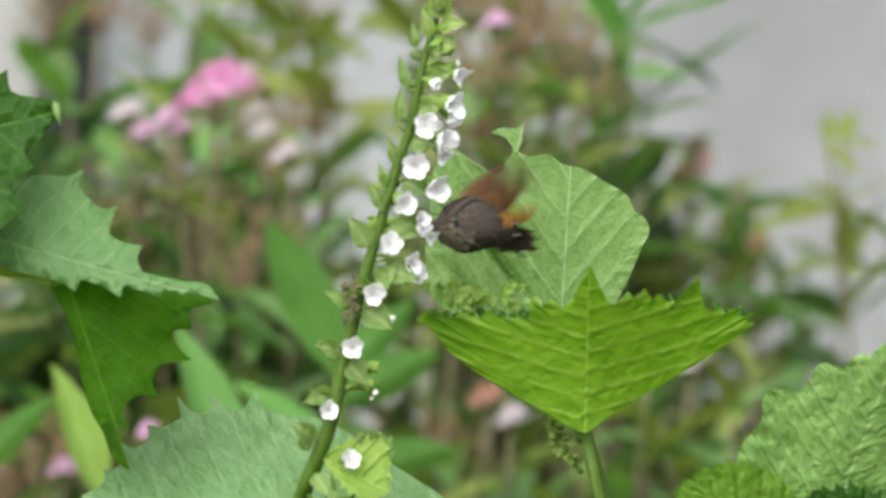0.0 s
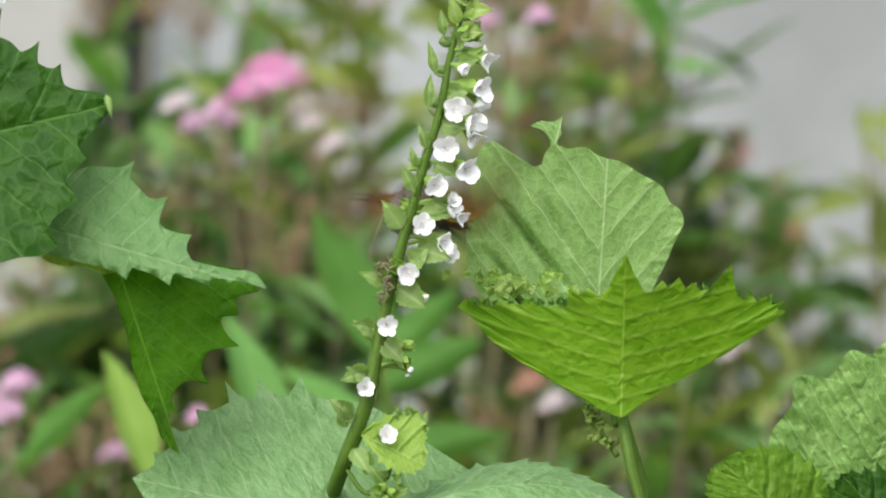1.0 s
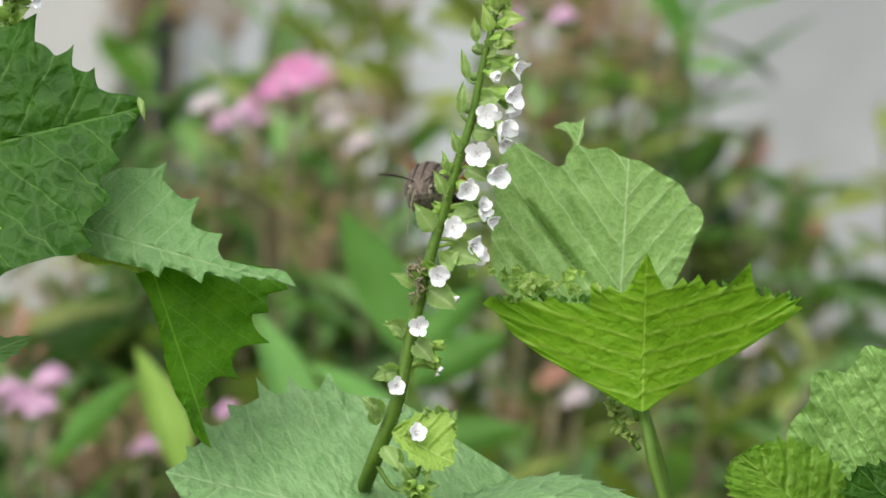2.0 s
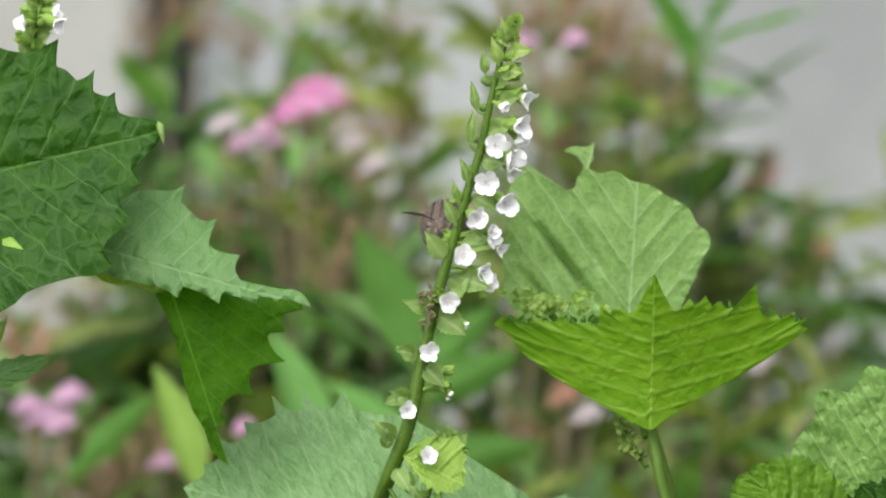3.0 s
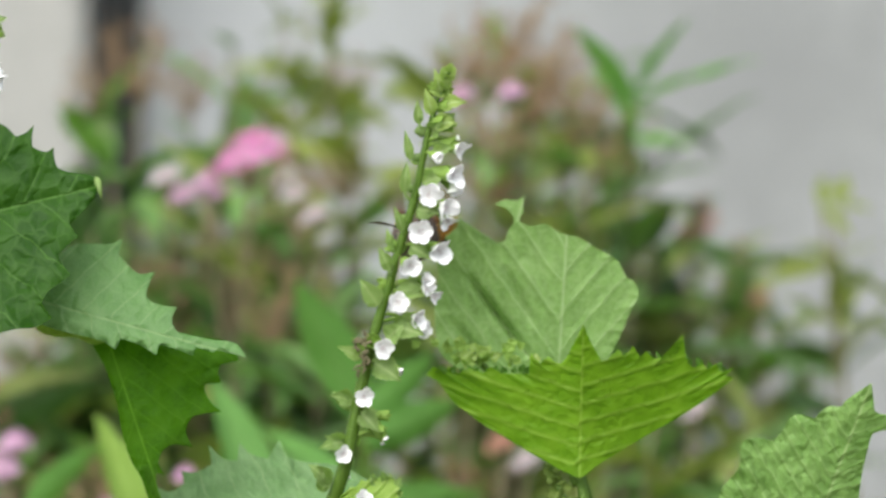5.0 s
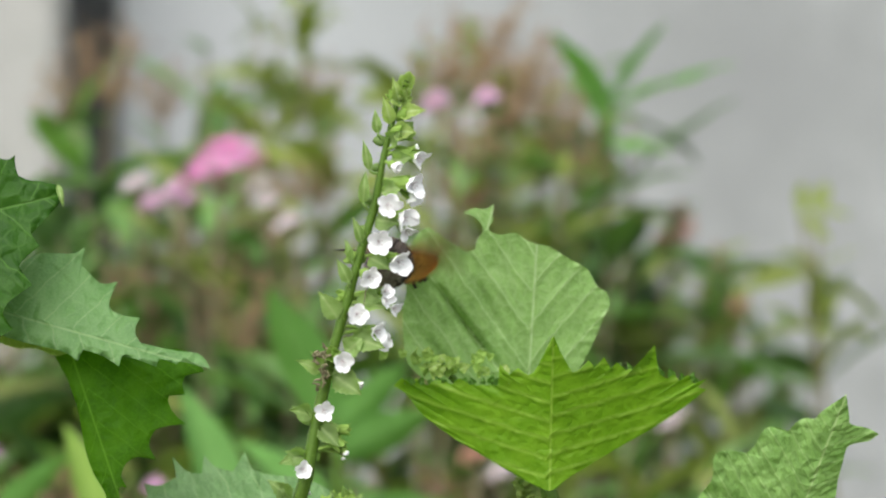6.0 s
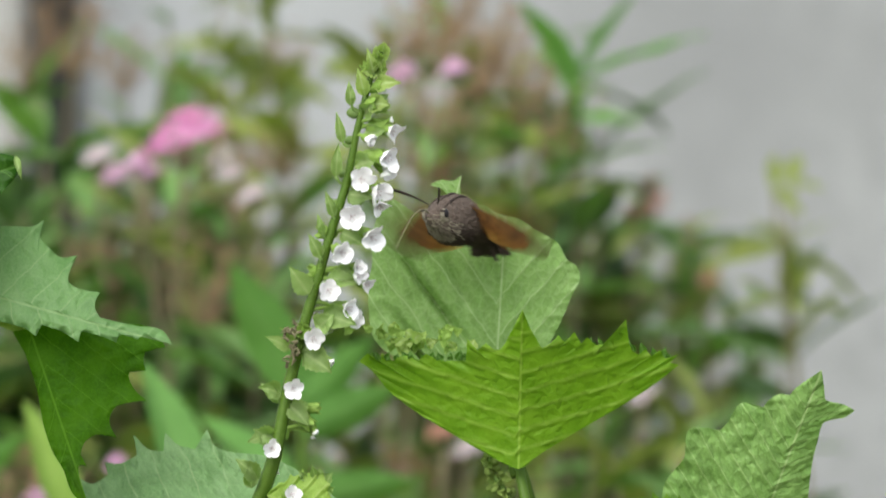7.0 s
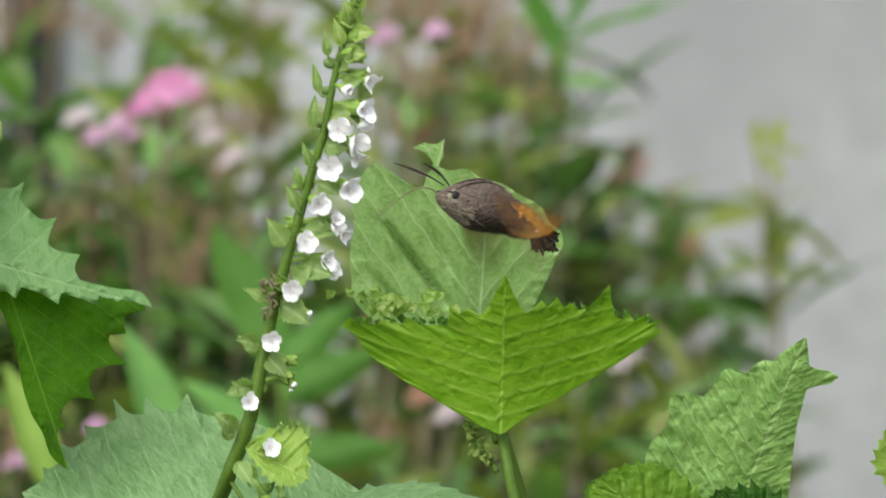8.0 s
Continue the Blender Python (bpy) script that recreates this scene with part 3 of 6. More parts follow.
def build_ground():
    bm = bmesh.new()
    n = 40
    grid = []
    for i in range(n + 1):
        row = []
        for j in range(n + 1):
            x, y = ((2 * i / n - 1) ** 3) * 600, ((2 * j / n - 1) ** 3) * 600
            row.append(bm.verts.new((x, y, 0.012 * noise.noise(Vector((x * 3, y * 3, 0))) - 0.006)))
        grid.append(row)
    for r0, r1 in zip(grid, grid[1:]):
        for j in range(n):
            bm.faces.new((r0[j], r1[j], r1[j + 1], r0[j + 1]))
    tagged(part("ground", bm, SOIL, None, "bare brown garden soil"), kind="structure")


build_ground()
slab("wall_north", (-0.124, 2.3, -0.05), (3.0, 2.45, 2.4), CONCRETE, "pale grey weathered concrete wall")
slab("wall_west", (-2.0, 2.2, -0.05), (-0.149, 2.45, 2.4), PANEL, "off-white painted wall end beside the concrete")
# The shade in this narrow gap is painted as a dark grey slab.
slab("wall_recess", (-0.152, 2.36, -0.05), (-0.121, 2.45, 2.4), RECESS_SHADE, "dark slab painted as shade in the recess between two walls", 0.0)


# ---------------------------------------------------------------- flowering perilla spike that sways
def spike_plant():
    plant = thing("perilla_spike", (-0.15, 0, 0), "green perilla spike with white flowers, swaying", "plant")
    top = along([V(-18.6, 4, 738.3), V(-13.4, 0, 752.3), V(-9.4, 0, 771.6), V(-5.6, 0, 787.3), V(-2.3, 0, 798.7), V(0.9, 0, 810.1), V(4.4, 0, 821.6), V(7.3, 0, 835.9), V(10.4, 0, 847.9), V(12.9, 0, 854.4)], 60)
    low = along([Vector((-0.15, 0.06, 0.0)), Vector((-0.1, 0.07, 0.38)), V(-28.4, 64, 713.8), V(-23.4, 34, 725.6), V(-20.7, 13, 732.7), V(-18.6, 4, 738.3)], 60)
    line = low[:-1] + top
    bm = bmesh.new()
    tube(bm, line, lambda s: keyed(((0, 0.0021), (0.5, 0.0018), (0.8, 0.00112), (1, 0.0006)), s), 12, 0.09)
    part("stem", bm, STEM, plant)
    # short hairs on the stem
    rnd = random.Random(4)
    bm = bmesh.new()
    for p in top:
        for _ in range(9):
            g = rnd.uniform(0, 6.28)
            d = Vector((math.cos(g), math.sin(g), rnd.uniform(-0.5, 0.2)))
            q = p + Vector((0, 0, rnd.uniform(-0.001, 0.001))) + d * 0.0012
            tube(bm, [q, q + d * rnd.uniform(0.0006, 0.0012)], 0.00004, 3)
    tagged(part("stem_hair", bm, CALYX, plant), kind="stuff")
    # open flowers that face outwards
    for k, (p, d, s) in enumerate((
        (V(8.3, -6, 822.8), (0.25, -0.95, -0.15), 5.2), (V(6.1, -6, 813.5), (0.25, -0.95, -0.12), 5.4), (V(3.7, -6, 804.7), (0.3, -0.9, -0.2), 4.7),
        (V(0.4, -6, 795.4), (0.2, -0.95, -0.2), 4.7), (V(-3.3, -6, 783.5), (0.3, -0.9, -0.2), 4.8), (V(-8.1, -6, 771.2), (0.3, -0.9, -0.1), 4.2),
        (V(-13.4, -5, 756.4), (0.15, -0.95, -0.15), 3.8), (V(-8.3, -5, 745.1), (0.35, -0.9, -0.05), 4.0),
    )):
        flower(plant, p, d, s, line, 1.1, k)
    # flowers seen from the side
    for k, (p, d, s) in enumerate((
        (V(16.1, -1, 834.4), (0.95, -0.45, -0.40), 4.1), (V(15.1, -3, 828), (0.90, -0.65, -0.10), 5.3), (V(15, 1, 824.7), (0.80, -0.55, -0.65), 4.1),
        (V(12.6, -2, 819.3), (0.85, -0.75, -0.45), 5.1), (V(13.1, 0, 815.9), (0.60, -0.60, -0.80), 3.9), (V(11.4, -3, 808.4), (0.75, -0.90, -0.25), 5.5),
        (V(7.7, -2, 801.3), (0.75, -0.85, 0.10), 3.3), (V(7.7, -2, 799.1), (0.85, -0.80, -0.10), 3.7), (V(9.9, 0, 796.7), (0.90, -0.60, -0.40), 3.4),
        (V(5.7, -2, 791), (0.85, -0.75, -0.10), 4.6), (V(6.9, 0, 788.4), (0.75, -0.65, -0.60), 4.1),
    )):
        flower(plant, p, d, s, line, 1.1, k + 20)
    # buds just opening
    for k, (p, d, s) in enumerate((
        (V(10.6, -4, 832.4), (0.5, -0.8, -0.25), 3.2), (V(1.1, -2, 777.6), (0.7, -0.4, -0.6), 2.4), (V(-2.6, -1, 760.4), (0.6, -0.3, -0.75), 1.8),
        (V(-3.4, 1, 759.1), (0.3, -0.3, -0.9), 1.3), (V(-12.4, 1, 751), (0.6, 0.1, 0.2), 2.6), (V(15.6, -1, 837.6), (0.9, -0.2, 0.3), 1.6),
    )):
        flower(plant, p, d, s, line, 0.6, k + 40, bud=True)
    # green calyces whose flowers have dropped or not opened
    for k, (p, d, s) in enumerate((
        (V(13.7, 0, 835.9), (0.9, -0.2, 0.05), 4.6), (V(12.6, -1, 828.7), (0.9, -0.3, 0.0), 4.6), (V(9.4, 2, 828), (0.8, 0.3, 0.2), 4.0), (V(13.7, 1, 840.9), (0.85, -0.2, 0.0), 4.4),
        (V(12, -3, 841.5), (0.6, -0.7, 0.0), 4.2), (V(12.9, 0, 845.9), (0.7, -0.3, 0.2), 3.8), (V(11.6, 2, 820.2), (0.9, 0.1, -0.1), 4.6),
        (V(-3.9, 1, 800.1), (-0.8, -0.2, 0.1), 4.2), (V(-1.7, 1, 809.9), (-0.8, -0.2, 0.1), 4.4),
        (V(9.1, 0, 850.9), (-0.5, -0.3, 0.7), 3.4),
        (V(-5.6, -4, 785.2), (-0.4, -0.8, 0.2), 4.6), (V(-6.7, -2, 785.9), (-0.6, -0.5, 0.5), 4.0), (V(-2.4, 0, 766.4), (0.85, -0.2, 0.0), 3.6),
        (V(-4.6, -1, 765.6), (0.8, -0.4, -0.1), 3.4), (V(-3.9, -1, 762.2), (0.7, -0.3, -0.5), 4.2),
    )):
        calyx_only(plant, p, d, s, line, k)
    # bracts
    for k, (a, b, w) in enumerate((
        (V(-4.6, -1, 794.4), V(-10.1, -3, 802.1), 4.8), (V(-8.9, 0, 780.9), V(-16, -2, 784.4), 3.2), (V(-8, 0, 783), V(-12, -3, 786.6), 2.4), (V(-11.1, 0, 770.1), V(-17.7, -3, 771.6), 4.2),
        (V(-11.4, 0, 767.6), V(-17, 2, 773), 2.6), (V(-12, 0, 760.1), V(-20.5, -3, 757.6), 4.4), (V(-13.4, 0, 758), V(-18.4, -4, 761.6), 4.6), (V(-16.6, 0, 748.7), V(-23.1, -3, 754.5), 4.4),
        (V(-18.4, 0, 746.6), V(-19.4, -2, 753.8), 3.2),
        (V(11.1, 0, 846.1), V(18.5, -3, 846.9), 4.0), (V(9.4, 0, 839.4), V(15.4, 2, 844.5), 4.4), (V(9.4, -2, 841.5), V(16, -4, 841.2), 4.4), (V(8.9, 0, 833.7), V(14.8, -2, 835.1), 4.2),
        (V(6.6, 0, 826.1), V(13.1, -2, 828.1), 4.6), (V(5.1, -1, 819.4), V(12, -3, 818), 4.8), (V(4.9, 0, 817.3), V(11.2, 2, 820.4), 4.2), (V(3.4, -1, 809.9), V(9.4, -4, 806.1), 4.4),
        (V(1.6, 0, 800.1), V(7.3, -3, 798.4), 4.4), (V(-0.3, -1, 798.4), V(8.7, -2, 797), 4.4), (V(-1.3, -1, 789.4), V(8.3, -3, 786.6), 5.6), (V(-2.7, -2, 785.9), V(2.3, -4, 789.9), 5.0),
        (V(-5.6, -2, 780.2), V(2, -3, 774.5), 6.0), (V(-6.6, -1, 780.9), V(0.6, 2, 779.8), 4.4), (V(-9.1, -1, 767.3), V(-3.7, -3, 761.3), 4.6), (V(-10.3, 0, 767), V(-2, 1, 766.1), 3.0),
        (V(-12, 0, 763), V(-9.4, 3, 758), 3.4), (V(-13.4, 0, 752.3), V(-10.3, 2, 757), 2.6), (V(8.7, 0, 838.7), V(12, -5, 842.2), 4.0), (V(12, 0, 848.7), V(9.4, -2, 855.1), 3.4),
        (V(11.7, 0, 849.3), V(7.4, -3, 849.4), 3.2), (V(-16.6, 0, 741.6), V(-12, -4, 734.5), 4.0), (V(-12.7, 0, 740.7), V(-13.4, 3, 734.4), 3.0),
    )):
        bract(plant, a, b, w, TENDER if a.z > 0.84 else BRACT, seed=k)
    # young bracts that stand off the stem on short stalks
    for k, (a, b, w) in enumerate((
        (V(11.1, -1, 849), V(9.2, -3, 856), 2.4), (V(9.0, -1, 843.4), V(6.8, -3, 851.2), 3.1), (V(5.6, -1, 841.0), V(4.9, -2, 847.8), 2.3), (V(3.5, -1, 831.8), V(1.7, -2, 840.4), 2.2),
        (V(1.9, -1, 823.4), V(2.6, -2, 832.6), 2.6), (V(1.6, -1, 813.4), V(-1.0, -2, 820.8), 2.3), (V(-1.2, -1, 809.2), V(-2.8, -2, 815.0), 1.8), (V(-1.6, -2, 803.4), V(-5.2, -3, 810.2), 3.0),
    )):
        bract(plant, a, b, w, TENDER if k < 2 else BRACT, seed=k + 110)
        bm = bmesh.new()
        near = min(line, key=lambda q: (q - a).length + 0.5 * abs(q.z - a.z + 0.002))
        tube(bm, along([near, near.lerp(a, 0.6) + V(0, 0, -0.5), a], 5), 0.0004, 6)
        part("bract_stalk", bm, BRACT, plant)
    for k, (p, d, w) in enumerate(((V(4.6, 0, 839.4), (-0.9, -0.3, 0.1), 3.8), (V(4.2, 0, 832.2), (-0.7, -0.5, -0.2), 3.0), (V(2.6, 0, 824.4), (-0.8, -0.4, 0.0), 3.2), (V(0.2, 0, 816.4), (-0.8, -0.4, -0.2), 3.2))):
        calyx_only(plant, p, d, w, line, k + 30, shut=True, material=BRACT)
    # a small budding side shoot below the lowest flower
    side = along([V(-18.6, 5, 737.2), V(-13.4, 0, 730.9), V(-8.8, -4, 733.8), V(-7.4, -6, 738.1)], 16)
    bm = bmesh.new()
    tube(bm, side, 0.0006, 7)
    part("side_stem", bm, STEM, plant)
    for k, (a, b, w) in enumerate(((V(-8.8, -4, 732.4), V(-13.4, -6, 738.6), 3.0), (V(-9.7, -4, 731), V(-13.7, -7, 731), 3.4), (V(-7, -4, 731), V(-2.3, -6, 732.4), 3.2), (V(-8, -5, 729.6), V(-10.8, -7, 724.9), 3.2),
                                   (V(-7, -5, 728.9), V(-3.1, -6, 725.7), 3.4), (V(-8.8, -5, 734.6), V(-11.1, -8, 736.9), 2.4), (V(-6.6, -5, 733.8), V(-4.6, -8, 736.1), 2.6), (V(-8.8, -4, 727.4), V(-7.4, -8, 722.5), 3.0))):
        bract(plant, a, b, w, seed=k + 90)
    for k, (p, d) in enumerate(((V(-10.3, -8, 732.1), (-0.5, -0.7, -0.2)), (V(-6.3, -8, 730.9), (0.6, -0.7, -0.2)), (V(-8.5, -9, 729), (0.1, -0.9, -0.3)), (V(-5.1, -7, 728.2), (0.8, -0.5, -0.3)))):
        calyx_only(plant, p, d, 3.0, side, k)
    # crowded young bracts at the tip
    rnd = random.Random(9)
    apex = V(12.9, 0, 854.4)
    for k in range(12):
        g = k * 2.4
        h = k / 12
        p = apex + Vector((0.002 * h - 0.0015, 0, 0.0055 * h - 0.006))
        d = Vector((math.cos(g) * (1.1 - 0.7 * h), math.sin(g) * (1.1 - 0.7 * h), 0.55 + 0.9 * h))
        bract(plant, p, p + d.normalized() * rnd.uniform(0.0034, 0.0048), rnd.uniform(2.4, 3.4), TENDER, seed=k, cup=1.0)
    # withered flowers clinging to the stem
    bm = bmesh.new()
    for k in range(30):
        p = V(-8.6, -3, 782.7) + Vector((rnd.gauss(0, 0.0013), rnd.gauss(0, 0.0008), rnd.gauss(0, 0.0026)))
        d = Vector((rnd.uniform(-1, 0.6), rnd.uniform(-1, 0.2), rnd.uniform(-1, 1))).normalized()
        tube(bm, along([p, p + d * 0.001 + Vector((0, 0, 0.0003)), p + d * 0.0021], 4), lambda s: 0.00045 * (1.15 - s), 6)
    part("withered_flower", bm, WITHERED, plant, "withered brown flowers")
    # a broad toothed bract leaf behind the lowest flower
    blade("bract_leaf", plant, LEAF_LIME, V(-14.6, -1, 745), V(1.1, -3, 737.4), V(-6.3, -8, 736.1), V(-1.3, 0, 750.1), wide=0.55, teeth=9, bite=1.4, puff=0.25, veins=5, seed=5, nv=14)
    for k, (a, b) in enumerate(((V(-5.1, 0, 748.7), V(-7, -1, 751.3)), (V(-2.7, 0, 749.4), V(-3.7, -2, 752.8)), (V(-1.3, 0, 749), V(-1.7, -1, 751.9)), (V(0, 0, 747.9), V(1.7, -1, 750.9)), (V(0.3, 0, 745.9), V(2.3, -1, 747)))):
        bract(plant, a, b, 2.0, seed=k + 70)
    return plant


SPIKE = spike_plant()


# ---------------------------------------------------------------- leafy perilla shoots
def stem_part(plant, points, r0, r1, n=40, name="stem", mat=STEM):
    bm = bmesh.new()
    line = along(points, n)
    tube(bm, line, lambda s: r0 + (r1 - r0) * s, 12, 0.07)
    part(name, bm, mat, plant)
    return line


def shoot_right():
    foot = Vector((0.075, 0.02, 0))
    plant = thing("perilla_shoot", foot, "green perilla shoot with an upturned toothed leaf", "plant")
    line = stem_part(plant, [foot, Vector((0.07, 0.02, 0.4)), V(54.7, 14, 729.8), V(50.8, 14, 738.4), V(48, 14, 744.8), V(47.4, 14, 750.6), V(47.7, 17, 755.6)], 0.0021, 0.0013)
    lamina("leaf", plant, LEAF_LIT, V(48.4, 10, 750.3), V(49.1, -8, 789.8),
           ((0.3, 1.6), (1.8, 4.8), (5.0, 10.8), (9.2, 18.2), (13.4, 25.4), (18.8, 32.6), (23.4, 36.5), (25.8, 40.0), (28.0, 37.8), (25.9, 35.4), (28.0, 34.3), (26.1, 31.6), (27.6, 28.9), (26.5, 25.1),
            (28.2, 23.4), (26.6, 20.1), (26.7, 13.5), (32.1, 13.3), (28.2, 12.3), (31.1, 8.6), (29.4, 7.7), (29.7, 5.1), (34.1, 2.6)),
           ((0.7, -1.8), (3.2, -4.6), (8.0, -11.6), (12.2, -18.8), (16.2, -25.8), (22.0, -34.2), (26.4, -39.5), (26.9, -37.2), (29.2, -39.4), (27.8, -36.2), (30.0, -34.6), (28.4, -32.6), (30.2, -31.0), (28.8, -29.2), (30.3, -27.3),
            (37.6, -25.8), (32.6, -24.0), (31.0, -18.5), (33.0, -16.3), (30.8, -15.2), (34.3, -13.0), (30.9, -11.3), (33.4, -9.1), (29.9, -7.5), (29.9, -5.2), (34.9, -2.2)),
           fold=(0.4, 0.4), arch=3, gap=4.8, rake=0.3, puff=0.45, curl=1.2, wave=0.7, seed=3, n=360, nv=30, grow=2.6)
    # narrow teeth that curl up along its rim
    rnd = random.Random(16)
    for side, reach, rim in ((-1, 38, 27.2), (1, 38, 30.2)):
        for k in range(15):
            across = 7 + (reach - 7) * (k + rnd.uniform(0.1, 0.8)) / 15
            p = V(49 + side * across, 0.4 * across + 1.2, 750.3 + rim - 0.4 - (0.2 * max(0, across - 24) if side > 0 else 0))
            tall = rnd.uniform(1.8, 3.4) / 1000
            bract(plant, p, p + Vector((rnd.uniform(-0.6, 0.6) * tall, -0.3 * tall, tall)), rnd.uniform(1.2, 2.0), LEAF_TOOTH, "leaf_tooth", 0.9, k)
    # flower buds in the leaf axil
    rnd = random.Random(6)
    spine = along([V(47.7, 16, 740.9), V(44.9, 18, 744.8), V(42.3, 20, 749), V(41.2, 20, 752.9)], 14)
    bm = bmesh.new()
    tube(bm, spine, 0.0008, 8)
    part("side_stem", bm, STEM, plant)
    for k in range(34):
        p = spine[rnd.randrange(3, 15)] + Vector((rnd.gauss(0, 0.0009), rnd.gauss(0, 0.0009), rnd.gauss(0, 0.0009)))
        g = rnd.uniform(0, 6.28)
        d = Vector((math.cos(g), math.sin(g) * 0.8 - 0.2, rnd.uniform(-0.7, 0.4)))
        if k % 4:
            calyx_only(plant, p + d.normalized() * rnd.uniform(0.0012, 0.0026), d, rnd.uniform(1.5, 2.7), spine, k, "bud", True, BUD)
        else:
            bract(plant, p, p + d.normalized() * rnd.uniform(0.003, 0.0048), rnd.uniform(1.6, 2.6), BUD, "bud_leaf", seed=k)
    # buds crowded behind the near margin of the leaf
    for k in range(34):
        p = V(22.5, 23, 781.6) + Vector((rnd.gauss(0, 0.006), rnd.uniform(-0.003, 0.003), rnd.uniform(-0.003, 0.0026)))
        d = Vector((rnd.uniform(-1, 1), rnd.uniform(-1, 0.2), rnd.uniform(0.1, 1)))
        bract(plant, p, p + d.normalized() * rnd.uniform(0.0025, 0.005), rnd.uniform(1.6, 3.0), TENDER if k % 2 else CALYX, seed=k, cup=0.5)
    stem_part(plant, [V(20.4, 27, 782.5), V(31.2, 28, 771.3), V(44.1, 24, 759.8), V(47.7, 16, 748.4)], 0.0009, 0.0012, 20, "side_stem")
    return plant


def shoot_back():
    foot = Vector((0.06, 0.07, 0))
    plant = thing("perilla_shoot", foot, "green perilla shoot with a pale insect-eaten leaf", "plant")
    stem_part(plant, [foot, Vector((0.05, 0.065, 0.45)), V(56, 54, 728.7), V(50.1, 52, 744.8), V(48.6, 50, 759.4), V(50.9, 46, 771.1)], 0.0018, 0.0012)
    lamina("leaf", plant, LEAF_UNDER, V(43.3, 46, 773.3), V(45.6, 42, 812.9),
           ((0.4, 6.1), (1.1, 17.8), (3.5, 26.7), (7.6, 31.3), (14.8, 32.9), (21.3, 33.3), (26.5, 32.7), (32.2, 33.3), (38.2, 31.9), (40.9, 30.3), (42.4, 28.2), (41.1, 26.0), (38.4, 23.2), (36.8, 21.1),
            (36.7, 17.7), (37.3, 15.9), (39.8, 15.4), (42.4, 13.8), (42.0, 11.5), (41.5, 9.7), (42.2, 5.7), (40.5, 2.7)),
           ((1.1, -6.9), (4.3, -11.1), (10.0, -13.7), (15.9, -16.2), (21.4, -18.1), (25.2, -19.6), (28.3, -18.6), (29.9, -16.1), (33.6, -13.8), (35.0, -11.6), (36.8, -7.7), (39.1, -3.5)),
           fold=(-0.05, 0.15), gap=10.0, rake=1.25, puff=-0.22, curl=0.3, wave=0.5, seed=8, nv=34,
           creases=((8.0, 8.5, 27.0, 24.5, 6.5, 1.7), (16.0, 8.0, 30.0, 15.0, 2.2, 1.5), (4.0, 17.0, 16.0, 29.0, 2.5, 1.5)))
    lamina("leaf_scrap", plant, LEAF_UNDER, V(32.3, 43.5, 814.6), V(34.6, 43, 823.2),
           ((1.2, 0.9), (3.0, 1.6), (4.4, 4.0), (4.6, 7.2), (6.6, 4.6), (7.0, 1.8)),
           ((1.2, -1.0), (3.0, -0.4), (4.6, -0.9), (6.2, -0.3)), fold=(0.1, 0.1), gap=3.0, puff=0.1, curl=0.3, wave=0.2, seed=41, n=60, nv=8)
    return plant


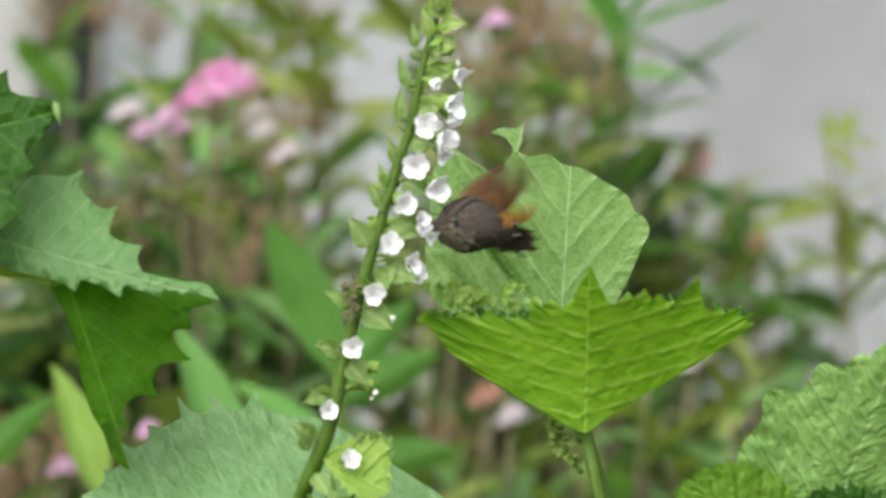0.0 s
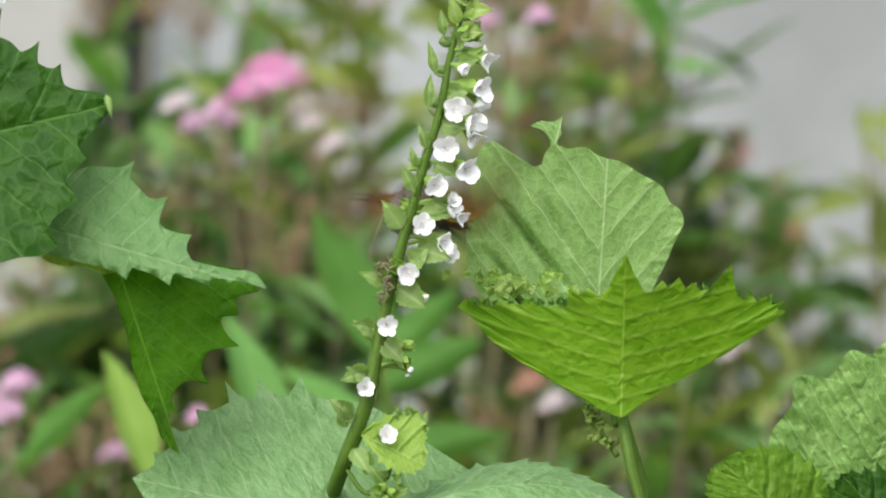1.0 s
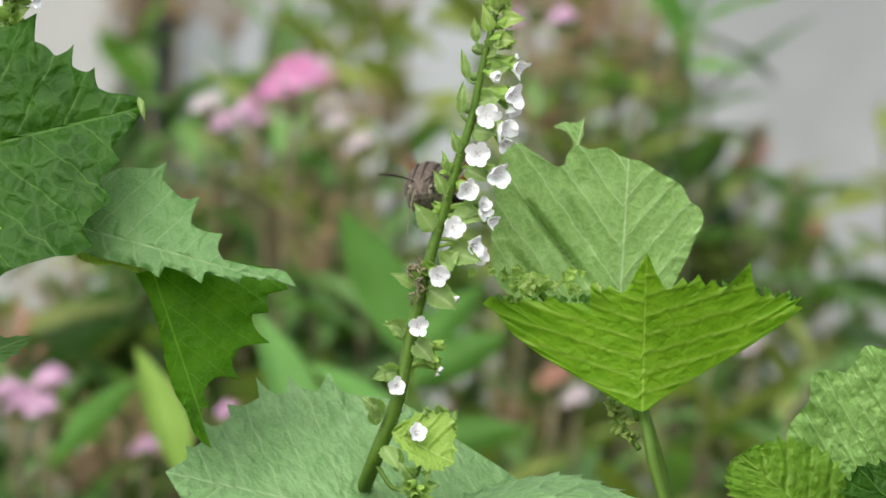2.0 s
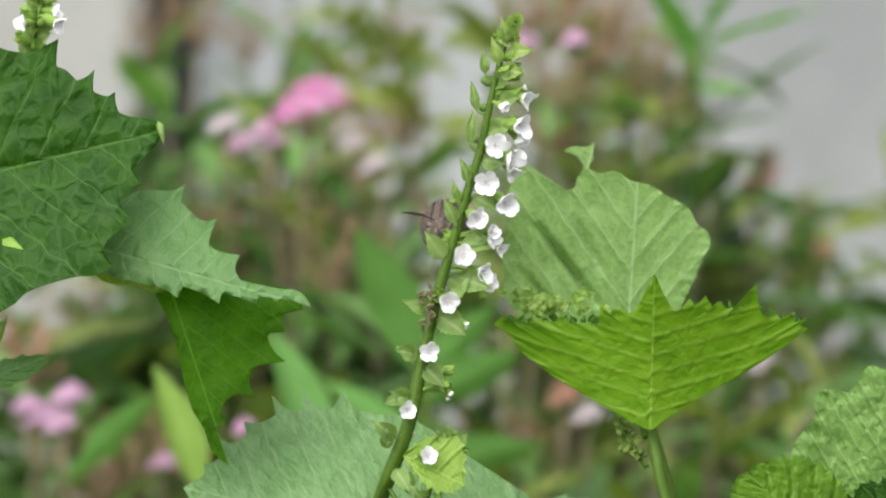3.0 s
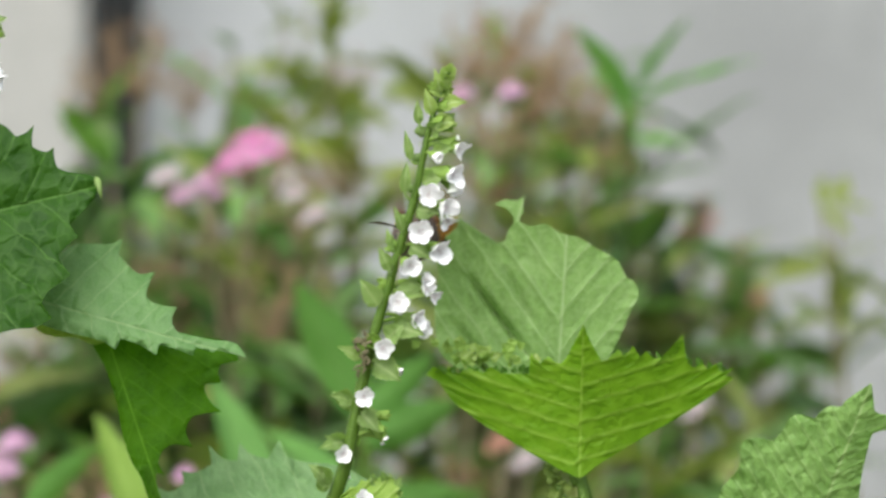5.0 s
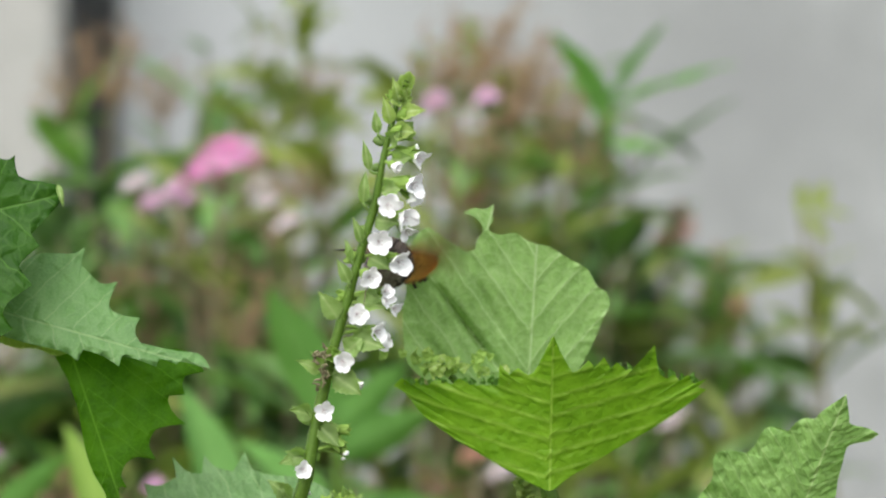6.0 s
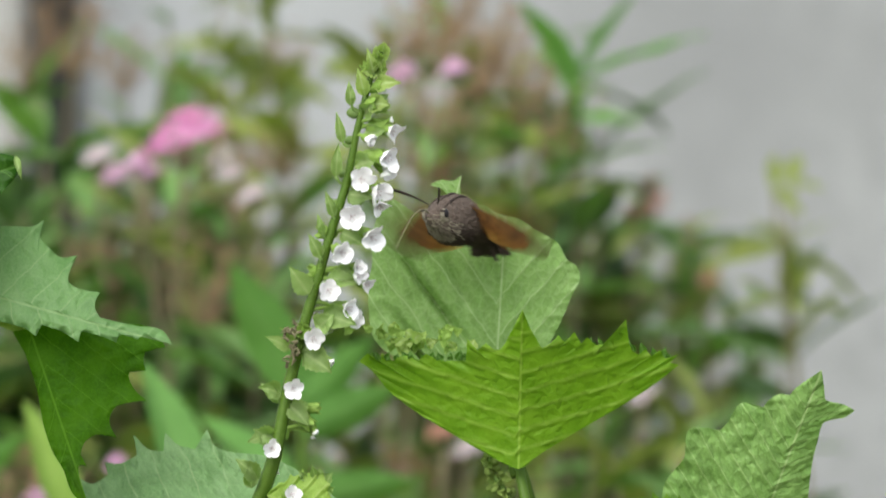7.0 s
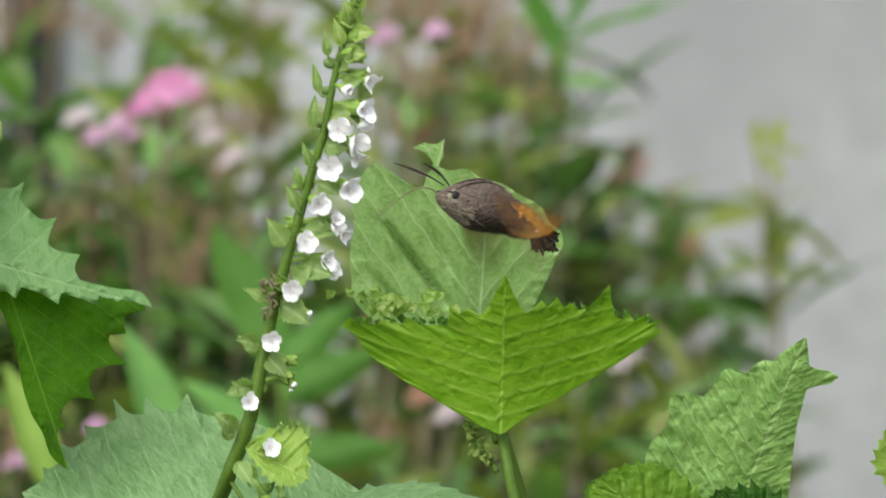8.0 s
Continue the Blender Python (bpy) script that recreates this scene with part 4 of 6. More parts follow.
def shoot_left():
    foot = Vector((-0.2, 0.03, 0))
    plant = thing("perilla_shoot", foot, "green perilla shoot with broad toothed leaves and a budding spike", "plant")
    line = stem_part(plant, [foot, Vector((-0.18, 0.03, 0.4)), V(-130, 18, 736.6), V(-121.3, 16, 782.9), V(-114.1, 16, 820.3), V(-108.3, 14, 844.7), V(-105.4, 14, 860.5), V(-103.1, 14, 867.4)], 0.002, 0.0009, 60)
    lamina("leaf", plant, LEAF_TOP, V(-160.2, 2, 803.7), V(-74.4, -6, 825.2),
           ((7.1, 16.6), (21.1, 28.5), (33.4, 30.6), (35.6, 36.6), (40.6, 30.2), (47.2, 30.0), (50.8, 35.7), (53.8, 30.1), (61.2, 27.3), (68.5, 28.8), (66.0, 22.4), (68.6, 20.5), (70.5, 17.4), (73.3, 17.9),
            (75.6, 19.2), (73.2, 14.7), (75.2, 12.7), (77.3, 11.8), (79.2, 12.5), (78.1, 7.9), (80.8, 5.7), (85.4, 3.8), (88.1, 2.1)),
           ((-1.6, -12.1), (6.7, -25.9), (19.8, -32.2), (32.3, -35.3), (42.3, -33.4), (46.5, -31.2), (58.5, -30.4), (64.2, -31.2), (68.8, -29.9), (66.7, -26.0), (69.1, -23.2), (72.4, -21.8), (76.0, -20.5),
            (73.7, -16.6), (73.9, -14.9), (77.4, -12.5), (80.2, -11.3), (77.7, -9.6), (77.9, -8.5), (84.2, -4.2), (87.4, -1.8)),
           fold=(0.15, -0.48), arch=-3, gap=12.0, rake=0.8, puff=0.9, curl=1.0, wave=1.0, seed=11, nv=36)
    bract(plant, V(-75.5, -7.5, 827.7), V(-73.8, -9, 820.9), 1.5, material=BRACT, seed=3, name="leaf_tip")
    bract(plant, V(-113.3, -34, 797.7), V(-106.9, -38, 794.8), 2.4, material=SHRUB_BRIGHT, seed=5, name="young_leaf")
    bract(plant, V(-116.9, -8, 771.2), V(-112.6, -10, 779.2), 3.4, material=BRACT, seed=7, name="young_leaf")
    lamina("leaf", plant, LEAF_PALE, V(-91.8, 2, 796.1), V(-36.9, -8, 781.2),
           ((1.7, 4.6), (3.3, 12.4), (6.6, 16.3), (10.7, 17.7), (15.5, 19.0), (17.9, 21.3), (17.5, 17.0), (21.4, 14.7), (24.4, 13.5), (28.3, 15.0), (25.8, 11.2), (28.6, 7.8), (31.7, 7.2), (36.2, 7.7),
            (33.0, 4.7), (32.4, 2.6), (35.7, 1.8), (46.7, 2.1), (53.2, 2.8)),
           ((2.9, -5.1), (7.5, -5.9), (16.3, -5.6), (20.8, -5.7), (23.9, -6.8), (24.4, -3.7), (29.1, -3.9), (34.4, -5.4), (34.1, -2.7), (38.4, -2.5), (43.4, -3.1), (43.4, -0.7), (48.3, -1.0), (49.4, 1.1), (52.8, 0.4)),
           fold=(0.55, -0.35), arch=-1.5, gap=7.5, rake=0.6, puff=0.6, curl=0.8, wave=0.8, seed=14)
    lamina("leaf", plant, LEAF_LIME, V(-92.5, 7, 790.6), V(-70.0, 3, 785.2), ((2.0, 1.5), (9.0, 2.6), (17.0, 2.4)), ((2.5, -2.2), (7.0, -2.6), (12.0, -1.6), (17.0, -2.2), (20.0, -0.9)),
           fold=(0.3, -0.2), gap=4.0, rake=0.6, puff=0.3, curl=0.4, wave=0.4, seed=15, n=90, nv=10)
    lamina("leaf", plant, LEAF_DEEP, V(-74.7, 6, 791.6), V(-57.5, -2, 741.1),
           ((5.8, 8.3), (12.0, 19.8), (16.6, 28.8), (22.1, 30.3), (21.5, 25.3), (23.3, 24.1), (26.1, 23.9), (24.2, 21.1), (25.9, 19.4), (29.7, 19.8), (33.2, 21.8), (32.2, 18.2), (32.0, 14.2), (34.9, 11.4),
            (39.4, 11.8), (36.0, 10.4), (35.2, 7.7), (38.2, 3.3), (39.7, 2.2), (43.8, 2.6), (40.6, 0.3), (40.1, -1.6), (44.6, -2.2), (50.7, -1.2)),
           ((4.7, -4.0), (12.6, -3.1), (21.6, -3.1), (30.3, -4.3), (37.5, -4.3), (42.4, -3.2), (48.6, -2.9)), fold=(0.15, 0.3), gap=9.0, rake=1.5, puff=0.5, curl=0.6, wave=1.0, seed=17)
    stem_part(plant, [V(-117.1, 18, 801.6), V(-102.6, 14, 794.4), V(-90.6, 1, 790.4)], 0.0014, 0.001, 16, "petiole")
    stem_part(plant, [V(-117.1, 18, 801.6), V(-95.4, 14, 793), V(-79, 5, 787.5)], 0.0013, 0.0009, 16, "petiole")
    stem_part(plant, [V(-118.5, 18, 794.4), V(-138.5, 14, 801.6), V(-155.3, 8, 806.7)], 0.0014, 0.0011, 16, "petiole")
    blade("leaf", plant, LEAF_PALE, V(-128.2, 10, 758.6), V(-101.3, 4, 769.2), V(-116.6, 8, 766.9), V(-110.8, 6, 761.8), wide=0.5, teeth=7, bite=0.7, puff=0.2, veins=5, seed=19, nv=12)
    stem_part(plant, [V(-128.6, 18, 748.4), V(-128.7, 14, 754.2), V(-128.2, 10, 758.8)], 0.001, 0.0008, 10, "petiole")
    top = along([V(-109.5, 15, 838.9), V(-108.3, 14, 844.7), V(-105.4, 14, 860.5), V(-103.1, 14, 867.4)], 40)
    rnd = random.Random(21)
    for k in range(40):
        p = top[int(k / 40 * (len(top) - 1))]
        g = k * 2.4
        d = Vector((math.cos(g), math.sin(g), 0.35))
        if k % 2:
            bract(plant, p, p + d.normalized() * rnd.uniform(0.0045, 0.0065), rnd.uniform(2.6, 3.6), seed=k)
        else:
            calyx_only(plant, p + d.normalized() * 0.0042, d, rnd.uniform(3.0, 3.8), top, k, "bud")
    flower(plant, V(-100.9, 8, 852), (0.8, -0.4, -0.4), 4.0, top, 1.1, 60)
    flower(plant, V(-101.8, 12, 855.4), (0.9, -0.2, 0.0), 3.2, top, 1.1, 61)
    flower(plant, V(-110.5, 6, 852.4), (-0.6, -0.7, 0.0), 3.2, top, 1.1, 62)
    for k in range(12):
        p = V(-103.1, 14, 867.1) + Vector((0, 0, 0.0003 * k - 0.003))
        d = Vector((math.cos(k * 2.4), math.sin(k * 2.4), 1.0 + 0.05 * k))
        bract(plant, p, p + d.normalized() * 0.0042, 2.4, seed=k, cup=1.0)
    return plant


def shoot_low():
    foot = Vector((-0.06, 0.05, 0))
    plant = thing("perilla_shoot", foot, "green perilla shoot with wide pale toothed leaves", "plant")
    stem_part(plant, [foot, Vector((-0.04, 0.05, 0.4)), V(-12.2, 44, 704.2), V(-7.8, 20, 721.7)], 0.0018, 0.0016)
    lamina("leaf", plant, LEAF_SKYLIT, V(21.0, 10, 715.8), V(-69.5, 14, 735.2),
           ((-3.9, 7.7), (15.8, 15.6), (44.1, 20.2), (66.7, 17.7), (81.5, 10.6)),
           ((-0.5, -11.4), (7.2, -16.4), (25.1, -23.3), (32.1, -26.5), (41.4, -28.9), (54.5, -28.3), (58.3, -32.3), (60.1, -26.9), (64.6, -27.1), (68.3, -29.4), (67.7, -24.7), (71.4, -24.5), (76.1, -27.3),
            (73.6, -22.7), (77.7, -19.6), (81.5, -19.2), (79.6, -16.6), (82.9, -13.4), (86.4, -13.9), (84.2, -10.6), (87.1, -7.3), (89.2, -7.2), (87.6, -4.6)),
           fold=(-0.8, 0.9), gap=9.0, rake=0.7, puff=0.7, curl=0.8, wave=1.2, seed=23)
    low = blade("leaf", plant, LEAF_SKYLIT, V(-7.7, -4, 725.3), V(52.4, 8, 728.2), V(20.7, -22, 714.5), V(21.1, 26, 739), wide=0.47, fat=0.55, point=0.9, teeth=13, bite=3.5, sharp=2.6, dents=0.2,
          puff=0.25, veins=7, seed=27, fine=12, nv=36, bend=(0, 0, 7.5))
    return low


def shoot_corner():
    foot = Vector((0.12, 0.02, 0))
    plant = thing("perilla_shoot", foot, "green perilla shoot with bright puckered leaves", "plant")
    stem_part(plant, [foot, Vector((0.115, 0.02, 0.4)), V(115.9, 16, 693.8), V(110.0, 13, 708.0), V(102.7, 12, 720.7)], 0.0018, 0.0014)
    lamina("leaf", plant, LEAF_FRESH, V(102.7, 12, 720.5), V(123.3, 6, 774.8),
           ((-0.5, 11.0), (4.8, 20.5), (13.3, 25.4), (18.6, 26.4), (22.4, 25.2), (26.4, 24.3), (31.4, 25.8), (33.4, 24.8), (34.9, 20.9), (35.1, 18.4), (37.7, 17.2), (41.4, 16.7), (43.4, 15.7),
            (44.2, 13.0), (43.9, 10.5), (46.7, 9.5), (48.9, 7.6), (49.2, 5.4), (51.5, 4.5), (55.0, 2.2)),
           ((3.9, -8.2), (12.6, -11.5), (19.7, -10.5), (27.8, -8.3), (35.9, -6.3), (41.9, -5.5), (45.7, -5.2), (47.7, -6.6), (49.0, -9.6), (51.7, -11.6), (52.1, -8.4), (51.2, -3.7), (54.8, -1.9)),
           fold=(-0.25, 0.5), gap=5.5, rake=0.8, puff=0.35, curl=0.8, wave=1.0, seed=31)
    blade("leaf", plant, LEAF_MOSS, V(102.6, 8, 714.2), V(72.1, -6, 740), V(73.5, -8, 726.1), V(93.9, 4, 739.8), wide=0.5, fat=0.7, point=0.7, teeth=14, bite=1.6, puff=0.15, veins=6, seed=36, nv=34, dents=0.35)
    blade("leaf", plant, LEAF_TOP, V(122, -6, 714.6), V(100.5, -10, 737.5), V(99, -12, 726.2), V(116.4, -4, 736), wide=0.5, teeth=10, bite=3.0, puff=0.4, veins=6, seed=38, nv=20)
    blade("leaf", plant, LEAF_LIME, V(160.7, 20, 733.9), V(144.3, 10, 753.5), V(141.3, 8, 741.4), V(156, 14, 751.3), wide=0.5, teeth=10, bite=2.0, puff=0.4, veins=6, seed=39, nv=20)
    stem_part(plant, [V(115.9, 16, 693.8), V(131.8, 18, 716.7), V(160.7, 20, 733.9)], 0.0012, 0.0009, 14, "petiole")
    stem_part(plant, [V(115.9, 16, 693.8), V(108.5, 12, 706.9), V(102.6, 8, 714.2)], 0.0012, 0.0009, 14, "petiole")
    stem_part(plant, [V(115.9, 16, 693.8), V(119.6, 4, 707.1), V(122, -6, 714.6)], 0.0012, 0.0009, 14, "petiole")
    return plant


shoot_right()
shoot_back()
shoot_left()
LOW_LEAF = shoot_low()
shoot_corner()


# ---------------------------------------------------------------- shrubs behind
def lance_mesh(length, width, seed, curve=0.2):
    """A narrow pointed leaf along +x, folded at its midrib and drooping."""
    rnd = random.Random(seed)
    bm = bmesh.new()
    lay = bm.verts.layers.float.new("vein")
    grid = []
    for i in range(21):
        u = i / 20
        w = width / 2 * math.sin(math.pi * u ** 0.8) ** 0.9 + 0.0003
        w *= 1 + 0.06 * ((i % 2) * 2 - 1) * (0 < i < 20)
        row = []
        for j in range(-3, 4):
            a = j / 3
            z = -curve * length * u * u + 0.35 * w * abs(a) + 0.0012 * noise.noise(Vector((u * 4, a, seed)))
            vert = bm.verts.new((length * u, w * a, z))
            vert[lay] = math.exp(-((a / 0.2) ** 2)) * 0.8
            row.append(vert)
        grid.append(row)
    for r0, r1 in zip(grid, grid[1:]):
        for j in range(6):
            bm.faces.new((r0[j], r0[j + 1], r1[j + 1], r1[j]))
    me = bpy.data.meshes.new("leaf")
    bm.to_mesh(me)
    bm.free()
    me.shade_smooth()
    return me


LANCE = {}


def lance(kind, mat):
    key = (kind, mat.name)
    if key not in LANCE:
        size = ((0.055, 0.016, 0.2), (0.046, 0.015, 0.35), (0.066, 0.017, 0.12), (0.05, 0.0125, 0.06), (0.07, 0.024, 0.1))[kind]
        me = lance_mesh(size[0], size[1], kind * 7 + 1, size[2])
        me.materials.append(mat)
        LANCE[key] = me
    return LANCE[key]


def leaf_on(parent, kind, mat, at, towards, scale=1.0, turn=0.0):
    """A leaf whose stalk end is at a place and which points towards a direction."""
    ob = new("leaf", lance(kind, mat))
    d = Vector(towards).normalized()
    q = d.to_track_quat("X", "Z").to_matrix().to_4x4()
    ob.parent = parent
    ob.matrix_basis = Matrix.Translation(Vector(at) - origin_of(parent)) @ q @ Matrix.Rotation(turn, 4, "X") @ Matrix.Diagonal((scale, scale, scale, 1))
    return ob


def corymb(parent, at, width, height, mat, seed, dots=150, name="flower_head", stalk=TWIG):
    """A flat domed head of many tiny florets on branching stalks."""
    rnd = random.Random(seed)
    at = Vector(at)
    bm = bmesh.new()
    hub = at - Vector((0, 0, height * 1.3))
    for k in range(9):
        g = k * 2.4
        r = width / 2 * 0.8 * math.sqrt((k + 0.5) / 9)
        e = at + Vector((r * math.cos(g), r * math.sin(g), -height * 0.3))
        tube(bm, along([hub, hub.lerp(e, 0.5) + Vector((0, 0, -height * 0.1)), e], 4), 0.0005, 5)
    tube(bm, [hub - Vector((0, 0, 0.02)), hub], 0.0007, 6)
    tagged(part("stalk", bm, stalk, parent), kind="stuff")
    bm = bmesh.new()
    for k in range(dots):
        g = k * 2.39996
        f = math.sqrt((k + 0.5) / dots)
        r = width / 2 * f * rnd.uniform(0.9, 1.08)
        p = at + Vector((r * math.cos(g), r * math.sin(g), height * (0.5 - f * f) + 0.3 * r * math.cos(g) + rnd.uniform(-0.0012, 0.0012)))
        s = rnd.uniform(0.0011, 0.0019)
        n = (Vector((r * math.cos(g), r * math.sin(g), width * 0.35))).normalized()
        turn = n.to_track_quat("Z", "Y").to_matrix().to_4x4()
        c = bm.verts.new(p - n * s * 0.2)
        ring = [bm.verts.new(p + turn @ Vector((s * (1 if i % 2 else 0.55) * math.cos(i * 0.628), s * (1 if i % 2 else 0.55) * math.sin(i * 0.628), 0.0003 * (i % 2)))) for i in range(10)]
        for i in range(10):
            bm.faces.new((c, ring[i], ring[(i + 1) % 10]))
    tagged(part(name, bm, mat, parent, smooth=False), kind="stuff")


def seed_head(parent, at, width, height, mat, seed, dots=40):
    """A spent head: brown capsules at the ends of branching stalks."""
    rnd = random.Random(seed)
    at = Vector(at)
    hub = at - Vector((0, 0, height * 1.2))
    bm = bmesh.new()
    caps = bmesh.new()
    for k in range(12):
        g = k * 2.4
        r = width / 2 * math.sqrt((k + 0.5) / 12)
        e = at + Vector((r * math.cos(g), r * math.sin(g), rnd.uniform(-0.7, 0.5) * height))
        tube(bm, along([hub, hub.lerp(e, 0.6) + Vector((0, 0, -height * 0.12)), e], 4), 0.00045, 5)
        for _ in range(dots // 12):
            p = e + Vector((rnd.gauss(0, width * 0.085), rnd.gauss(0, width * 0.085), rnd.gauss(0, height * 0.2)))
            tube(bm, [e - Vector((0, 0, 0.002)), p], 0.0002, 4)
            bmesh.ops.create_icosphere(caps, subdivisions=1, radius=rnd.uniform(0.0005, 0.0011), matrix=Matrix.Translation(p))
    tagged(part("stalk", bm, mat, parent), kind="stuff")
    tagged(part("seed_head", caps, mat, parent, smooth=False), kind="stuff")


def shrub_shoot(top, seed, head="", size=1.0, leaves=12, mat=None, reach=0.3, lean=0.1, kinds=(0, 1, 2), grow=1.0, head_mat=None):
    """One upright shrub stem with alternate leaves along its upper stretch and, where it has one, a head."""
    rnd = random.Random(seed)
    top = Vector(top)
    foot = Vector((top.x + rnd.uniform(-lean, lean), top.y + rnd.uniform(-0.08, 0.08), 0))
    words = {"pink": "pink flower head", "brown": "brown spent flower head", "": "no flower head"}[head]
    plant = thing("spiraea_shoot", foot, f"green leafy garden spiraea shoot with {words}", "shrub", "spiraea shoots")
    line = along([foot, foot.lerp(top, 0.5) + Vector((rnd.uniform(-0.02, 0.02), 0, 0)), top], 40)
    bm = bmesh.new()
    tube(bm, line, lambda s: 0.0017 - 0.001 * s, 7)
    part("stem", bm, TWIG, plant)
    total = (top - foot).length
    g = rnd.uniform(0, 6.28)
    for k in range(leaves):
        back = (0.012 if head else 0.0) + reach * (k + rnd.uniform(0, 0.6)) / leaves
        p = line[max(0, min(40, round(40 * (1 - back / total))))]
        g += 2.4
        d = Vector((math.cos(g), math.sin(g), rnd.uniform(-0.45, 1.4)))
        m = mat or SHRUB[rnd.choices((0, 1, 2), (5, 1, 4))[0]]
        leaf_on(plant, rnd.choice(kinds), m, p, d, grow * rnd.uniform(0.55, 1.1) * (0.7 if k < 2 else 1), rnd.uniform(-0.6, 0.6))
    if head == "pink":
        corymb(plant, top + Vector((0, 0, 0.004)), 0.033 * size, 0.013 * size, head_mat or PINK, seed, int(150 * size) + 20)
    elif head == "brown":
        seed_head(plant, top + Vector((0, 0, 0.004)), 0.027 * size, 0.014 * size, head_mat or SEED, seed)
    return plant


# heads in pink, then spent brown ones
for k, (p, s, m) in enumerate((
    (V(-51.0, 940, 842.6), 0.9, PINK), (V(-81.3, 975, 834.1), 0.32, BLUSH_GAP), (V(-75.7, 975, 827.8), 0.3, PINK_PALE), (V(-67.2, 940, 831.4), 0.26, PINK_PALE), (V(-63.6, 960, 828.6), 0.22, PINK_PALE), (V(-39.8, 1115, 835.1), 0.32, BLUSH_GAP),
    (V(40.7, 1000, 864.1), 0.32, PINK_PALE), (V(23.2, 1045, 863.7), 0.32, PINK_PALE), (V(-130.2, 852, 741.6), 0.42, PINK_PALE), (V(-139.3, 852, 734.5), 0.36, PINK_PALE), (V(-143.9, 852, 738.4), 0.3, PINK_PALE),
    (V(-132.3, 835, 733.0), 0.35, PINK_PALE), (V(-69.0, 730, 733.6), 0.2, PINK_PALE), (V(37.3, 940, 741.6), 0.4, RUSSET), (V(44.9, 940, 734.8), 0.32, BLUSH_GAP),
    # The next five heads are added for pale gaps where the wall shows.
    (V(-52.6, 1010, 841.0), 0.32, BLUSH_GAP), (V(-36.7, 1020, 828.2), 0.32, BLUSH_GAP), (V(-44.2, 1060, 847.6), 0.32, BLUSH_GAP), (V(-28.6, 1000, 821.0), 0.32, BLUSH_GAP), (V(-66.1, 1040, 831.3), 0.32, BLUSH_GAP),
    (V(-99.3, 870, 718.9), 0.3, PINK_PALE), (V(106.7, 1010, 752.4), 0.35, BLUSH_GAP),
)):
    shrub_shoot(p, 100 + k, "pink", s, 10, reach=0.22, head_mat=m)
for k, (p, s, m) in enumerate((
    (V(-93.2, 1120, 883.3), 1.1, SEED), (V(-113.8, 1225, 877.3), 0.9, SEED), (V(-81.1, 1330, 876.1), 0.8, SEED), (V(32.7, 1085, 884.6), 1.1, SEED), (V(48.4, 1120, 876.1), 1.1, SEED),
    (V(62.9, 1190, 875.5), 0.9, SEED), (V(34.7, 980, 854.5), 0.8, SEED), (V(-19.3, 1120, 842.3), 0.8, SEED), (V(-31.3, 1085, 837.8), 0.8, SEED), (V(-60, 980, 802.2), 1.2, SEED),
    (V(-43.8, 945, 793.4), 1.0, SEED), (V(-71.9, 980, 786.4), 1.1, SEED), (V(-51.1, 1050, 808.3), 1.0, SEED), (V(111.6, 1138, 825), 0.25, SEED), (V(105.9, 1120, 814.6), 0.22, SEED),
    (V(-107.1, 875, 726.4), 1.1, SEED), (V(-121.5, 875, 721.6), 1.0, SEED), (V(-94.6, 910, 730.5), 0.9, SEED), (V(84.6, 1085, 765.6), 0.8, SEED), (V(103.8, 1155, 783.6), 0.7, RUSSET),
    (V(30.1, 1015, 735.4), 0.9, RUSSET), (V(-18.2, 1330, 876.1), 0.7, SEED), (V(-148.9, 980, 760.7), 0.9, RUSSET), (V(3.2, 980, 723.2), 0.8, RUSSET), (V(-135, 1085, 775.8), 0.9, SEED),
    (V(35.4, 1050, 836.4), 0.6, RUSSET), (V(75.1, 1120, 804.3), 0.7, SEED),
)):
    shrub_shoot(p, 200 + k, "brown", 1.2 * s, 10, reach=0.25, head_mat=m)
# young lime shoots
for k, p in enumerate((V(-12.7, 1120, 859.7), V(16, 1225, 887.8), V(153.2, 1050, 826.4), V(-48.2, 1295, 881.9), V(67, 1015, 838.1), V(-131.7, 1050, 766))):
    shrub_shoot(p, 300 + k, "", 1, 8, SHRUB_LIME, reach=0.05, grow=0.72)
# a shoot with long narrow leaves, above the rest
def narrow_shoot():
    plant = thing("willow_shoot", Vector((0.07, 1.05, 0)), "vivid green shoot with long narrow leaves", "shrub")
    line = stem_part(plant, [Vector((0.07, 1.05, 0)), Vector((0.06, 1.05, 0.4)), V(65.6, 1050, 792.1), V(73.7, 1050, 828.4), V(82.7, 1050, 854.6), V(84.8, 1050, 866.6)], 0.0024, 0.001, 50, "stem", STEM)
    for a, b, s, t in (
        (V(84.8, 1050, 864.6), V(64.3, 1032, 893.4), 1.0, 0.3), (V(85.2, 1050, 866.6), V(103.9, 1050, 896.8), 0.8, -0.5), (V(85.4, 1050, 864.6), V(127.8, 1015, 882.9), 1.05, 0.2),
        (V(83.8, 1050, 858.6), V(73.7, 1050, 876.7), 0.6, 0.9), (V(80.7, 1050, 850.5), V(98.4, 1032, 850.7), 0.55, 0.4), (V(76.7, 1050, 840.5), V(51.5, 1050, 850.5), 0.6, 0.4),
        (V(73.7, 1050, 828.4), V(81.3, 1032, 835.9), 0.5, 0.6), (V(71.7, 1050, 824.4), V(53.3, 1032, 821.2), 0.7, 0.2),
        (V(65.6, 1050, 794.2), V(79.3, 1032, 786.2), 0.8, 0.4),
    ):
        leaf_on(plant, 3, SHRUB_VIVID, a, b - a, (b - a).length / 0.05, t)


narrow_shoot()


